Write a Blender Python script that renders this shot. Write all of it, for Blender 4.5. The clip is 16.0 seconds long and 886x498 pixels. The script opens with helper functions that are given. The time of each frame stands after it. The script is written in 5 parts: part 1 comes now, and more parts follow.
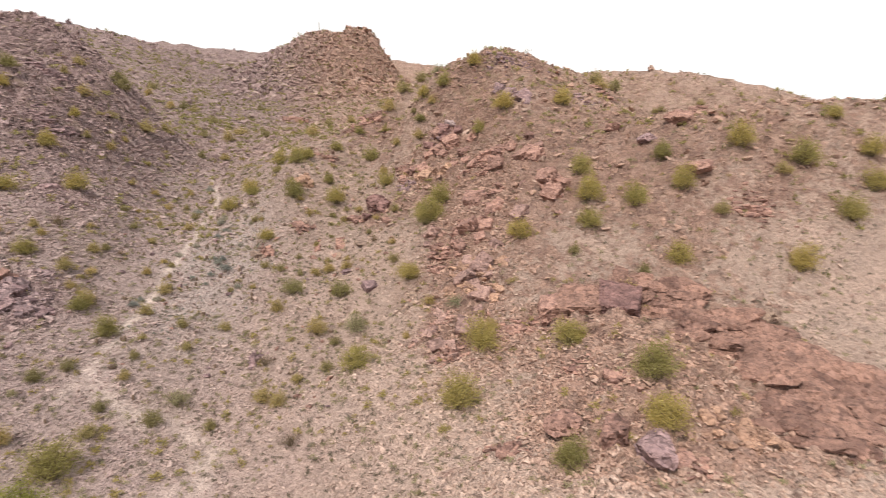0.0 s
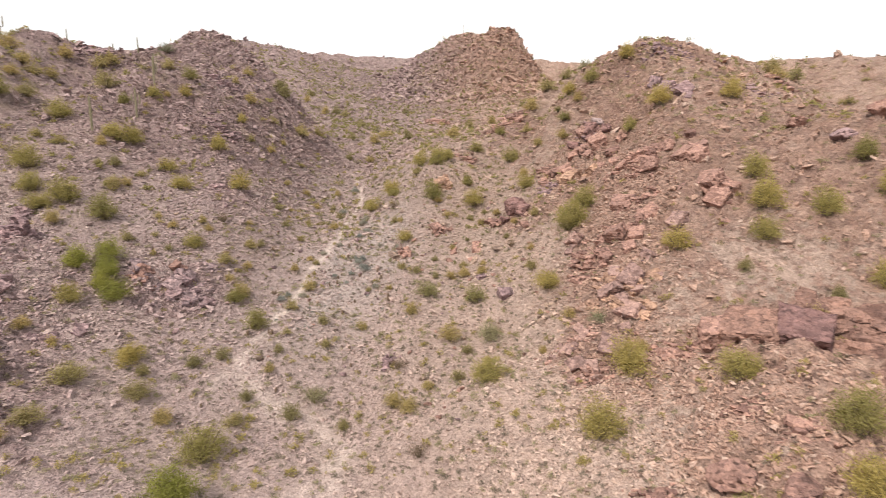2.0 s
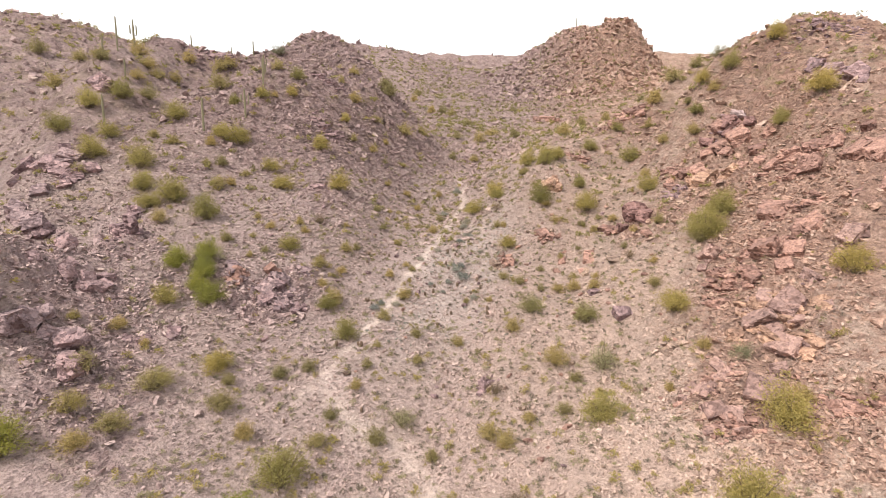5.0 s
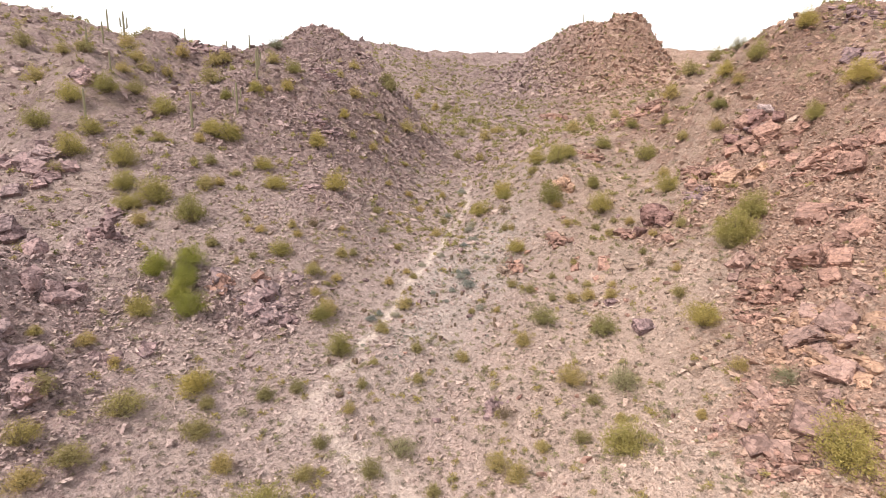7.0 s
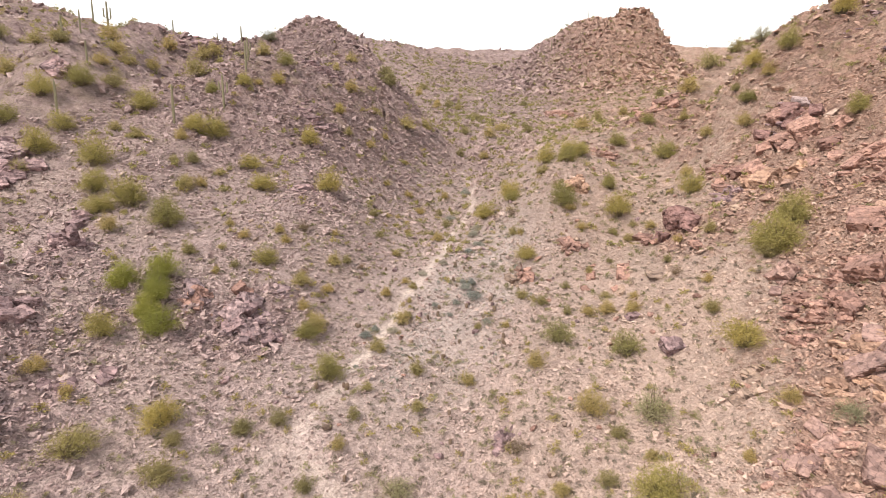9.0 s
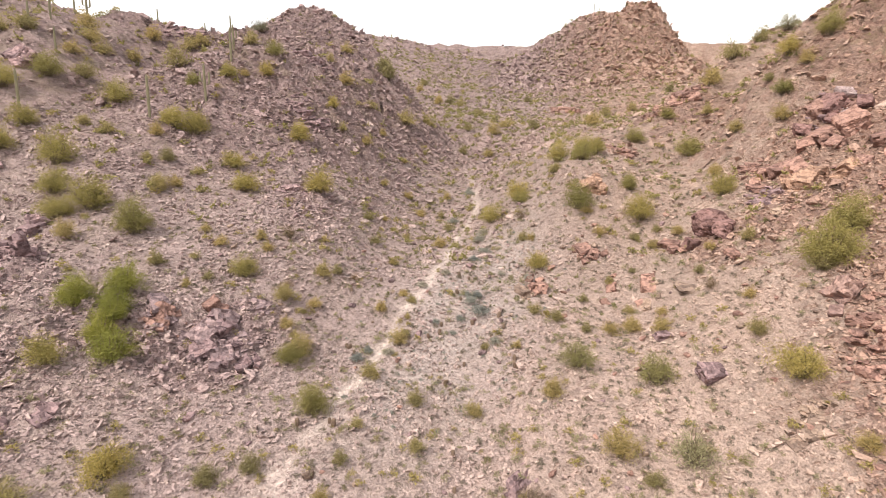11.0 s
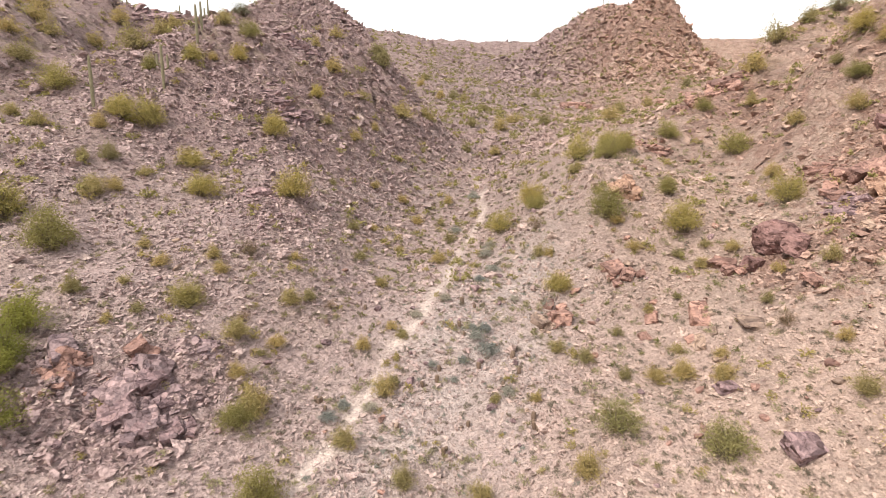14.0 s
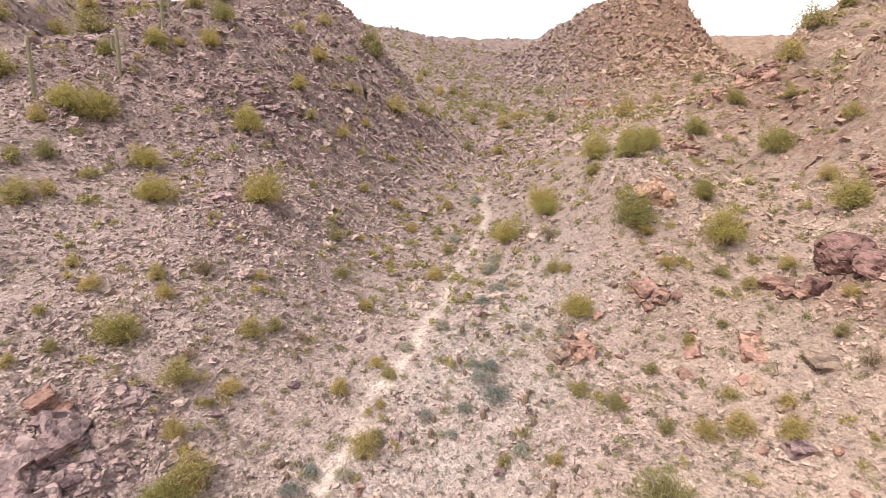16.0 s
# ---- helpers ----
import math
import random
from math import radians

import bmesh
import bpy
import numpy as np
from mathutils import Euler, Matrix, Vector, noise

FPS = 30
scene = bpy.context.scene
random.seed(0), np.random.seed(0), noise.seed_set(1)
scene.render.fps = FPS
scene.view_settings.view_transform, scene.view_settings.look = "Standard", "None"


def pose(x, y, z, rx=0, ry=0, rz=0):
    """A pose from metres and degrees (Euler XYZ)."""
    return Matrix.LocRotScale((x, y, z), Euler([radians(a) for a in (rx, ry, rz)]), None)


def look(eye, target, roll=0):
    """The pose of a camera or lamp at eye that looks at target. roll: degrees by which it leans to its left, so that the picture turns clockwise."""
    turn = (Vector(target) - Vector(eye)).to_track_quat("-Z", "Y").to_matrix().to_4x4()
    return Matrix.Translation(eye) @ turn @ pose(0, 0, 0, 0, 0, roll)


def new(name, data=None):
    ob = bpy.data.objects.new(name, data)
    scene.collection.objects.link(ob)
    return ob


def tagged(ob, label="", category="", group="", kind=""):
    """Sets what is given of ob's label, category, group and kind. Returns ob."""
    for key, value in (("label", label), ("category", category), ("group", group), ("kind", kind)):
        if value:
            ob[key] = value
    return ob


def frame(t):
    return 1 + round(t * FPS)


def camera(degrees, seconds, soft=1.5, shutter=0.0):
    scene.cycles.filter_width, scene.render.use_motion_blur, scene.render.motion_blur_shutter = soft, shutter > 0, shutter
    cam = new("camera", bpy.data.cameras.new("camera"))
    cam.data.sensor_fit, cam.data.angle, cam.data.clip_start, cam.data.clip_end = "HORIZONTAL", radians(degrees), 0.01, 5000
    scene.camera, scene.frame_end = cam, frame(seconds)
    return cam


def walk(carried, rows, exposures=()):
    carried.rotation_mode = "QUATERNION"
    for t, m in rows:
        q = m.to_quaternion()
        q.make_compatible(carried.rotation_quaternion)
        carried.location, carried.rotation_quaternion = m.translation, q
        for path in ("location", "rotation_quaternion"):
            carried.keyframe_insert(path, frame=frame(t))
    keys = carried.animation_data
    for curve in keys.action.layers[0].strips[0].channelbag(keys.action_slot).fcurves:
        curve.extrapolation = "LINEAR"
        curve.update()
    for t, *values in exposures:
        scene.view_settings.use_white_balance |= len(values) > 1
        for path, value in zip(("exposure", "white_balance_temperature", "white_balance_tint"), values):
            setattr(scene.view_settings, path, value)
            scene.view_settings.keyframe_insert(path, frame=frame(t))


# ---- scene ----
cam = camera(78.1, 16.0, 0.6, 0.5)
METRES, EYE, TILT, LEAN, TURN = 55.0, 30.0, -9.0, 0.25, 0.0
ROWS = [
    (0.0, 0.0, 0.0, 0.0, -0.0, 0.0, 0.0),
    (0.5, -0.0003, 0.0183, 0.003, 4.69, 0.03, -0.68),
    (1.0, -0.0042, 0.0362, 0.0063, 7.37, 0.0, -1.06),
    (1.5, -0.0085, 0.0541, 0.0095, 10.27, -0.05, -1.49),
    (2.0, -0.0155, 0.0712, 0.0126, 14.09, -0.16, -2.07),
    (2.5, -0.0179, 0.0908, 0.0155, 18.57, -0.33, -2.74),
    (3.0, -0.0235, 0.1107, 0.0195, 22.47, -0.55, -3.33),
    (3.5, -0.0287, 0.1331, 0.0228, 23.81, -0.6, -3.53),
    (4.0, -0.0372, 0.1561, 0.0264, 24.35, -0.64, -3.59),
    (6.5, -0.0916, 0.2792, 0.0459, 25.26, -0.85, -3.71),
    (7.0, -0.1039, 0.3052, 0.0497, 25.38, -0.89, -3.73),
    (7.5, -0.1172, 0.3326, 0.0535, 25.46, -0.91, -3.75),
    (8.0, -0.1314, 0.3612, 0.0576, 25.52, -0.95, -3.75),
    (8.5, -0.147, 0.3908, 0.0618, 25.52, -0.98, -3.74),
    (9.0, -0.1627, 0.421, 0.0663, 25.56, -1.01, -3.74),
    (11.5, -0.2425, 0.5794, 0.0891, 25.76, -1.19, -3.78),
    (12.0, -0.2584, 0.613, 0.0944, 25.83, -1.21, -3.81),
    (12.5, -0.2744, 0.6473, 0.0998, 25.86, -1.25, -3.83),
    (13.0, -0.2903, 0.6824, 0.1054, 25.9, -1.27, -3.85),
    (13.5, -0.3064, 0.7184, 0.1111, 25.94, -1.3, -3.87),
    (14.0, -0.3224, 0.7551, 0.1165, 25.98, -1.32, -3.89),
    (14.5, -0.3388, 0.7921, 0.1222, 25.99, -1.33, -3.89),
    (15.0, -0.3555, 0.8295, 0.128, 26.01, -1.37, -3.91),
    (15.5, -0.3727, 0.8675, 0.1335, 26.03, -1.38, -3.92),
    (16.0, -0.3907, 0.9054, 0.1392, 26.03, -1.37, -3.91),
]
EXPOSURES = [(0.0, 0.18, 6500, 12), (2.0, 0.32, 6500, 12), (3.5, 0.47, 6500, 12), (16.0, 0.50, 6500, 12)]
walk(cam, [(t, pose(0, 0, EYE, TILT, LEAN, TURN) @ pose(METRES * x, METRES * y, METRES * z, 90 + pitch, roll, yaw)) for t, x, y, z, yaw, pitch, roll in ROWS], EXPOSURES)

# ---- light ----
def shader_tree(holder):
    holder.use_nodes = True
    tree = holder.node_tree
    tree.nodes.clear()
    return tree


def plug(tree, made, links):
    for key, value in links.items():
        if isinstance(value, bpy.types.NodeSocket):
            tree.links.new(value, made.inputs[key])
        else:
            made.inputs[key].default_value = value
    return made


def node(tree, kind, links):
    return plug(tree, tree.nodes.new(kind), links)


SUN_HEIGHT, SUN_SIDE = radians(50), Vector((-0.33, -0.75, 0)).normalized()
world = bpy.data.worlds.new("thin_cloud_sky")
scene.world = world
wt = shader_tree(world)
sky = wt.nodes.new("ShaderNodeTexSky")
sky.sky_type, sky.sun_disc, sky.dust_density = "NISHITA", False, 4.0
sky.sun_elevation, sky.sun_rotation = SUN_HEIGHT, math.atan2(SUN_SIDE.x, SUN_SIDE.y)
clear = node(wt, "ShaderNodeBackground", {"Color": sky.outputs[0], "Strength": 0.14})
veil = node(wt, "ShaderNodeBackground", {"Color": (1.0, 0.985, 0.955, 1), "Strength": 1.06})
cover = node(wt, "ShaderNodeTexNoise", {"Scale": 1.6, "Detail": 4.0, "Roughness": 0.55})
cover_amount = node(wt, "ShaderNodeMapRange", {"Value": cover.outputs[0], "From Min": 0.3, "From Max": 0.6, "To Min": 0.72, "To Max": 1.0})
both = node(wt, "ShaderNodeMixShader", {0: cover_amount.outputs[0], 1: clear.outputs[0], 2: veil.outputs[0]})
node(wt, "ShaderNodeOutputWorld", {"Surface": both.outputs[0]})

sun = new("sun", bpy.data.lights.new("sun", "SUN"))
sun.data.energy, sun.data.angle, sun.data.color = 3.6, radians(4), (1.0, 0.93, 0.82)
toward = SUN_SIDE * math.cos(SUN_HEIGHT) + Vector((0, 0, math.sin(SUN_HEIGHT)))
sun.matrix_world = look(toward * 300, (0, 0, 0))

# ---- materials ----
def ramp(tree, value, stops):
    made = node(tree, "ShaderNodeValToRGB", {0: value})
    while len(made.color_ramp.elements) < len(stops):
        made.color_ramp.elements.new(0.5)
    for element, (place, colour) in zip(made.color_ramp.elements, stops):
        element.position, element.color = place, (*colour, 1)
    return made.outputs[0]


def mixed(tree, amount, one, two, blend="MIX"):
    made = tree.nodes.new("ShaderNodeMix")
    made.data_type, made.blend_type = "RGBA", blend
    return plug(tree, made, {0: amount, 6: one, 7: two}).outputs[2]


def added(tree, one, two):
    return node(tree, "ShaderNodeMath", {0: one, 1: two}).outputs[0]


def stored(tree, name):
    made = tree.nodes.new("ShaderNodeAttribute")
    made.attribute_name = name
    return made.outputs["Fac"]


def noise_at(tree, where, scale, detail=4.0, rough=0.6):
    return node(tree, "ShaderNodeTexNoise", {"Vector": where, "Scale": scale, "Detail": detail, "Roughness": rough}).outputs[0]


def span(tree, value, low, high, to_low=0.0, to_high=1.0):
    return node(tree, "ShaderNodeMapRange", {"Value": value, "From Min": low, "From Max": high, "To Min": to_low, "To Max": to_high}).outputs[0]


def finish(tree, colour, rough=0.9, height=None, distance=0.05, strength=0.6):
    surface = node(tree, "ShaderNodeBsdfPrincipled", {"Base Color": colour, "Roughness": rough})
    surface.inputs["Specular IOR Level"].default_value = 0.25
    if height is not None:
        bump = node(tree, "ShaderNodeBump", {"Height": height, "Distance": distance, "Strength": strength})
        tree.links.new(bump.outputs[0], surface.inputs["Normal"])
    node(tree, "ShaderNodeOutputMaterial", {"Surface": surface.outputs[0]})
    return surface


def worked(tree, kind, one, two):
    made = tree.nodes.new("ShaderNodeVectorMath")
    made.operation = kind
    return plug(tree, made, {0: one, 1: two}).outputs["Value" if kind == "DOT_PRODUCT" else "Vector"]


def times(tree, one, two):
    made = tree.nodes.new("ShaderNodeMath")
    made.operation = "MULTIPLY"
    return plug(tree, made, {0: one, 1: two}).outputs[0]


def facets(tree, where, scale, lean=1.0, step=0.5):
    """Broken stone as relief: every cell is a plane with its own lean and height, in metres; also three random tones a cell."""
    bent = node(tree, "ShaderNodeTexNoise", {"Vector": where, "Scale": scale * 1.3, "Detail": 2.0}).outputs["Color"]
    bent = worked(tree, "MULTIPLY", worked(tree, "SUBTRACT", bent, (0.5, 0.5, 0.5)), (0.7 / scale,) * 3)
    squashed = worked(tree, "MULTIPLY", worked(tree, "ADD", where, bent), (1, 1, 1.7))
    cell = node(tree, "ShaderNodeTexVoronoi", {"Vector": squashed, "Scale": scale, "Randomness": 1.0})
    off = worked(tree, "SUBTRACT", squashed, cell.outputs["Position"])
    way = worked(tree, "SUBTRACT", cell.outputs["Color"], (0.5, 0.5, 0.5))
    tones = node(tree, "ShaderNodeSeparateColor", {0: cell.outputs["Color"]})
    height = added(tree, times(tree, worked(tree, "DOT_PRODUCT", off, way), 2.4 * lean), times(tree, tones.outputs[1], step / scale))
    return height, tones


SOIL_COOL, SOIL_WARM = (0.475, 0.366, 0.356, 1), (0.645, 0.478, 0.398, 1)
ROCK_COOL, ROCK_WARM = (0.385, 0.282, 0.277, 1), (0.46, 0.298, 0.238, 1)


def ground_material():
    mat = bpy.data.materials.new("stony_desert_soil")
    tree = shader_tree(mat)
    where = node(tree, "ShaderNodeNewGeometry", {}).outputs["Position"]
    rock = stored(tree, "rock_cover")
    warm = stored(tree, "warm")
    wash = stored(tree, "wash")
    gravel = stored(tree, "gravel")
    patches = noise_at(tree, where, 0.16, 5.0)
    fine = noise_at(tree, where, 2.2, 6.0, 0.7)
    soil = mixed(tree, warm, SOIL_COOL, SOIL_WARM)
    soil = mixed(tree, span(tree, patches, 0.35, 0.65, 0.0, 0.5), soil, (0.42, 0.33, 0.28, 1))
    hill = stored(tree, "hill")
    soil = mixed(tree, span(tree, hill, 0, 1, 0, 0.55), soil, mixed(tree, warm, (0.43, 0.33, 0.305, 1), (0.52, 0.36, 0.285, 1)))
    soil = mixed(tree, span(tree, gravel, 0, 1, 0, 0.75), soil, (0.60, 0.512, 0.478, 1))
    soil = mixed(tree, span(tree, wash, 0, 0.8, 0, 0.9), soil, (0.70, 0.595, 0.53, 1))
    slabs, slab_tones = facets(tree, where, 0.75, 0.55, 0.22)
    stones, stone_tones = facets(tree, where, 2.3, 0.8, 0.4)
    pebbles, pebble_tones = facets(tree, where, 6.0, 1.0, 0.6)
    grit, grit_tones = facets(tree, where, 13.0, 1.0, 0.6)
    bed = mixed(tree, warm, ROCK_COOL, ROCK_WARM)
    bed = mixed(tree, span(tree, noise_at(tree, where, 0.5, 5.0), 0.4, 0.68), bed, mixed(tree, warm, (0.43, 0.325, 0.315, 1), (0.57, 0.40, 0.325, 1)))
    bed = mixed(tree, span(tree, noise_at(tree, where, 0.9, 4.0), 0.55, 0.75, 0, 0.5), bed, (0.27, 0.19, 0.19, 1))
    broken = span(tree, added(tree, rock, span(tree, noise_at(tree, where, 0.7, 5.0, 0.7), 0.3, 0.7, -0.45, 0.45)), 0.35, 0.62)
    colour = mixed(tree, broken, soil, bed)
    colour = mixed(tree, 0.45, colour, ramp(tree, stone_tones.outputs[0], [(0, (0.62, 0.60, 0.61)), (0.3, (0.95, 0.94, 0.94)), (0.8, (1.05, 1.05, 1.05)), (1, (1.15, 1.13, 1.12))]), "MULTIPLY")
    colour = mixed(tree, 0.38, colour, ramp(tree, pebble_tones.outputs[2], [(0, (0.55, 0.53, 0.53)), (0.3, (0.98, 0.97, 0.97)), (0.8, (1.05, 1.05, 1.05)), (1, (1.12, 1.11, 1.10))]), "MULTIPLY")
    colour = mixed(tree, 0.4, colour, ramp(tree, grit_tones.outputs[0], [(0, (0.62, 0.60, 0.60)), (0.25, (0.98, 0.97, 0.97)), (1, (1.12, 1.12, 1.12))]), "MULTIPLY")
    colour = mixed(tree, 0.6, colour, ramp(tree, fine, [(0.3, (0.74, 0.72, 0.72)), (0.7, (1.14, 1.14, 1.14))]), "MULTIPLY")
    colour = mixed(tree, span(tree, broken, 0, 1, 0.15, 0.6), colour, ramp(tree, slab_tones.outputs[2], [(0, (0.66, 0.62, 0.63)), (0.5, (1, 1, 1)), (1, (1.2, 1.2, 1.18))]), "MULTIPLY")
    litter = span(tree, noise_at(tree, where, 0.9, 6.0, 0.75), 0.58, 0.66, 0, 0.22)
    growth = times(tree, span(tree, noise_at(tree, where, 0.28, 6.0, 0.75), 0.49, 0.60, 0, 0.42), span(tree, hill, 0.3, 1.0, 0, 1))
    colour = mixed(tree, times(tree, litter, span(tree, wash, 0, 0.5, 1, 0)), colour, (0.26, 0.205, 0.13, 1))
    colour = mixed(tree, growth, colour, (0.25, 0.205, 0.115, 1))
    crags, crag_tones = facets(tree, where, 0.28, 0.7, 0.3)
    colour = mixed(tree, times(tree, hill, 0.6), colour, ramp(tree, crag_tones.outputs[0], [(0, (0.66, 0.60, 0.60)), (0.5, (1, 0.98, 0.97)), (1, (1.2, 1.16, 1.14))]), "MULTIPLY")
    lumps = added(tree, times(tree, slabs, span(tree, broken, 0, 1, 0.25, 1.0)), times(tree, stones, span(tree, broken, 0, 1, 0.45, 0.9)))
    lumps = added(tree, lumps, added(tree, added(tree, times(tree, pebbles, 0.95), times(tree, grit, 0.8)), times(tree, fine, 0.10)))
    lumps = added(tree, lumps, times(tree, crags, times(tree, hill, 0.5)))
    lumps = times(tree, lumps, span(tree, wash, 0, 0.6, 1.0, 0.35))
    finish(tree, colour, 0.95, lumps, 1.0, 1.0)
    return mat


def rock_material(name, base=None):
    """Weathered rock; with no base colour it follows the mesh's 'warm' attribute."""
    mat = bpy.data.materials.new(name)
    tree = shader_tree(mat)
    where = node(tree, "ShaderNodeNewGeometry", {})
    place, island = where.outputs["Position"], where.outputs["Random Per Island"]
    if base is None:
        warm = stored(tree, "warm")
        bare = stored(tree, "bare")
        colour = mixed(tree, bare, mixed(tree, warm, (0.52, 0.402, 0.384, 1), (0.65, 0.49, 0.405, 1)), mixed(tree, warm, (0.44, 0.328, 0.322, 1), (0.52, 0.345, 0.27, 1)))
        tone = island
        colour = mixed(tree, span(tree, tone, 0.7, 1.0, 0, 0.6), colour, (0.55, 0.43, 0.37, 1))
        shade = ramp(tree, tone, [(0, (0.72, 0.69, 0.70)), (0.18, (0.92, 0.90, 0.90)), (1, (1.02, 1.02, 1.02))])
        colour = mixed(tree, 1.0, colour, shade, "MULTIPLY")
    else:
        colour = (*base, 1)
        tone = node(tree, "ShaderNodeObjectInfo", {}).outputs["Random"]
        colour = mixed(tree, 1.0, colour, ramp(tree, tone, [(0, (0.6, 0.58, 0.6)), (0.5, (0.95, 0.95, 0.95)), (1, (1.25, 1.23, 1.2))]), "MULTIPLY")
        colour = mixed(tree, span(tree, noise_at(tree, place, 0.8, 5.0), 0.45, 0.7, 0, 0.7), colour, tuple(c * 1.3 for c in base) + (1,))
        colour = mixed(tree, span(tree, noise_at(tree, place, 1.7, 5.0, 0.7), 0.52, 0.72, 0, 0.75), colour, (base[0] * 0.55, base[1] * 0.55, base[2] * 0.62, 1))
        joints = tree.nodes.new("ShaderNodeTexVoronoi")
        joints.feature = "DISTANCE_TO_EDGE"
        warped = mixed(tree, 1.0, place, node(tree, "ShaderNodeTexNoise", {"Vector": place, "Scale": 1.5}).outputs["Color"], "ADD")
        plug(tree, joints, {"Vector": warped, "Scale": 0.8})
        colour = mixed(tree, 1.0, colour, ramp(tree, joints.outputs["Distance"], [(0.0, (0.42, 0.38, 0.38)), (0.025, (1, 1, 1))]), "MULTIPLY")
    fine = noise_at(tree, place, 4.0, 7.0, 0.72)
    colour = mixed(tree, 0.7 if base else 0.4, colour, ramp(tree, fine, [(0.28, (0.6, 0.58, 0.58)), (0.72, (1.25, 1.25, 1.25))]), "MULTIPLY")
    chips, chip_tones = facets(tree, place, 2.0 if base else 4.0, 0.9, 0.5)
    colour = mixed(tree, 0.6 if base else 0.35, colour, ramp(tree, chip_tones.outputs[0], [(0, (0.66, 0.63, 0.64)), (0.5, (1, 1, 1)), (1, (1.3, 1.27, 1.24))]), "MULTIPLY")
    finish(tree, colour, 0.88, added(tree, chips, times(tree, fine, 0.2)), 1.0, 0.9)
    return mat


def leaf_material(name, dark, light, glow=0.25):
    mat = bpy.data.materials.new(name)
    tree = shader_tree(mat)
    island = node(tree, "ShaderNodeNewGeometry", {}).outputs["Random Per Island"]
    own = node(tree, "ShaderNodeObjectInfo", {}).outputs["Random"]
    colour = mixed(tree, island, (*dark, 1), (*light, 1))
    colour = mixed(tree, 1.0, colour, ramp(tree, own, [(0, (0.72, 0.76, 0.82)), (0.5, (1, 1, 1)), (1, (1.22, 1.12, 1.05))]), "MULTIPLY")
    matt = node(tree, "ShaderNodeBsdfDiffuse", {"Color": colour})
    clear = node(tree, "ShaderNodeBsdfTranslucent", {"Color": colour})
    both = node(tree, "ShaderNodeMixShader", {0: glow, 1: matt.outputs[0], 2: clear.outputs[0]})
    node(tree, "ShaderNodeOutputMaterial", {"Surface": both.outputs[0]})
    return mat


def bark_material(name, dark, light, scale=6.0):
    mat = bpy.data.materials.new(name)
    tree = shader_tree(mat)
    where = node(tree, "ShaderNodeNewGeometry", {}).outputs["Position"]
    grain = noise_at(tree, where, scale, 5.0, 0.7)
    finish(tree, ramp(tree, grain, [(0.3, dark), (0.7, light)]), 0.85, grain, 0.02, 0.5)
    return mat


GROUND = ground_material()
LOOSE = rock_material("loose_stones")
ROCK_RED = rock_material("rust_red_rock", (0.37, 0.225, 0.185))
ROCK_PURPLE = rock_material("purple_varnished_rock", (0.31, 0.215, 0.22))
ROCK_MAROON = rock_material("maroon_varnished_rock", (0.27, 0.16, 0.148))
ROCK_ROSE = rock_material("rose_rock", (0.37, 0.245, 0.215))
ROCK_RUST = rock_material("rust_brown_rock", (0.29, 0.175, 0.14))
ROCK_MAUVE = rock_material("mauve_rock", (0.30, 0.22, 0.225))
ROCK_LAVENDER = rock_material("pale_lavender_rock", (0.40, 0.31, 0.305))
ROCK_ORANGE = rock_material("orange_rock", (0.43, 0.275, 0.20))
ROCK_TAN = rock_material("tan_rock", (0.36, 0.265, 0.21))
LEAF_GREEN = leaf_material("yellow_green_leaves", (0.255, 0.212, 0.09), (0.47, 0.392, 0.195), 0.4)
LEAF_OLIVE = leaf_material("olive_leaves", (0.20, 0.18, 0.07), (0.38, 0.335, 0.15))
LEAF_BRIGHT = leaf_material("bright_green_leaves", (0.262, 0.226, 0.075), (0.46, 0.395, 0.16), 0.4)
LEAF_LUSH = leaf_material("lush_green_leaves", (0.22, 0.22, 0.05), (0.40, 0.385, 0.11), 0.42)
LEAF_SAGE = leaf_material("grey_green_leaves", (0.20, 0.195, 0.115), (0.34, 0.325, 0.20))
LEAF_BLUE = leaf_material("silvery_leaves", (0.24, 0.235, 0.20), (0.38, 0.375, 0.325))
LEAF_DRY = leaf_material("dry_brown_twigs", (0.17, 0.115, 0.07), (0.32, 0.23, 0.15))
LEAF_STRAW = leaf_material("straw_and_grey_twigs", (0.20, 0.165, 0.10), (0.36, 0.30, 0.20))
LEAF_GREY = leaf_material("grey_brown_twigs", (0.15, 0.125, 0.095), (0.28, 0.24, 0.185))
WOOD = bark_material("grey_brown_stems", (0.10, 0.075, 0.05), (0.22, 0.17, 0.12))
CACTUS = bark_material("cactus_skin", (0.15, 0.135, 0.085), (0.25, 0.225, 0.145), 9.0)
CACTUS_DARK = bark_material("barrel_cactus_spines", (0.11, 0.075, 0.055), (0.22, 0.155, 0.115), 12.0)


# ---- the land ----
# Landforms: centre x, y, height, two radii, turn in degrees, steepness
LEFT_SIDE = [
    (-151.8, 97.1, 32.8, 67.9, 57.4, -10.6, 2),  # left hill
    (-96.7, 143.0, 28.3, 17.4, 42.5, 60.1, 2),  # left knoll
    (-92.7, 97.8, 11.1, 14.7, 53.4, 24.3, 2),  # left spur
    (-119.1, 121.3, 7.6, 9.0, 13.2, -63.3, 2),  # left knob
    (-71.0, 30.8, 19.3, 10.0, 16.6, 3.7, 2),  # left foot
    (-109.5, 84.2, 8.9, 8.8, 60.3, 33.5, 2),  # left mid
    (-52.1, 87.2, 11.5, 60.9, 23.6, -47.5, 2),  # left slope
]
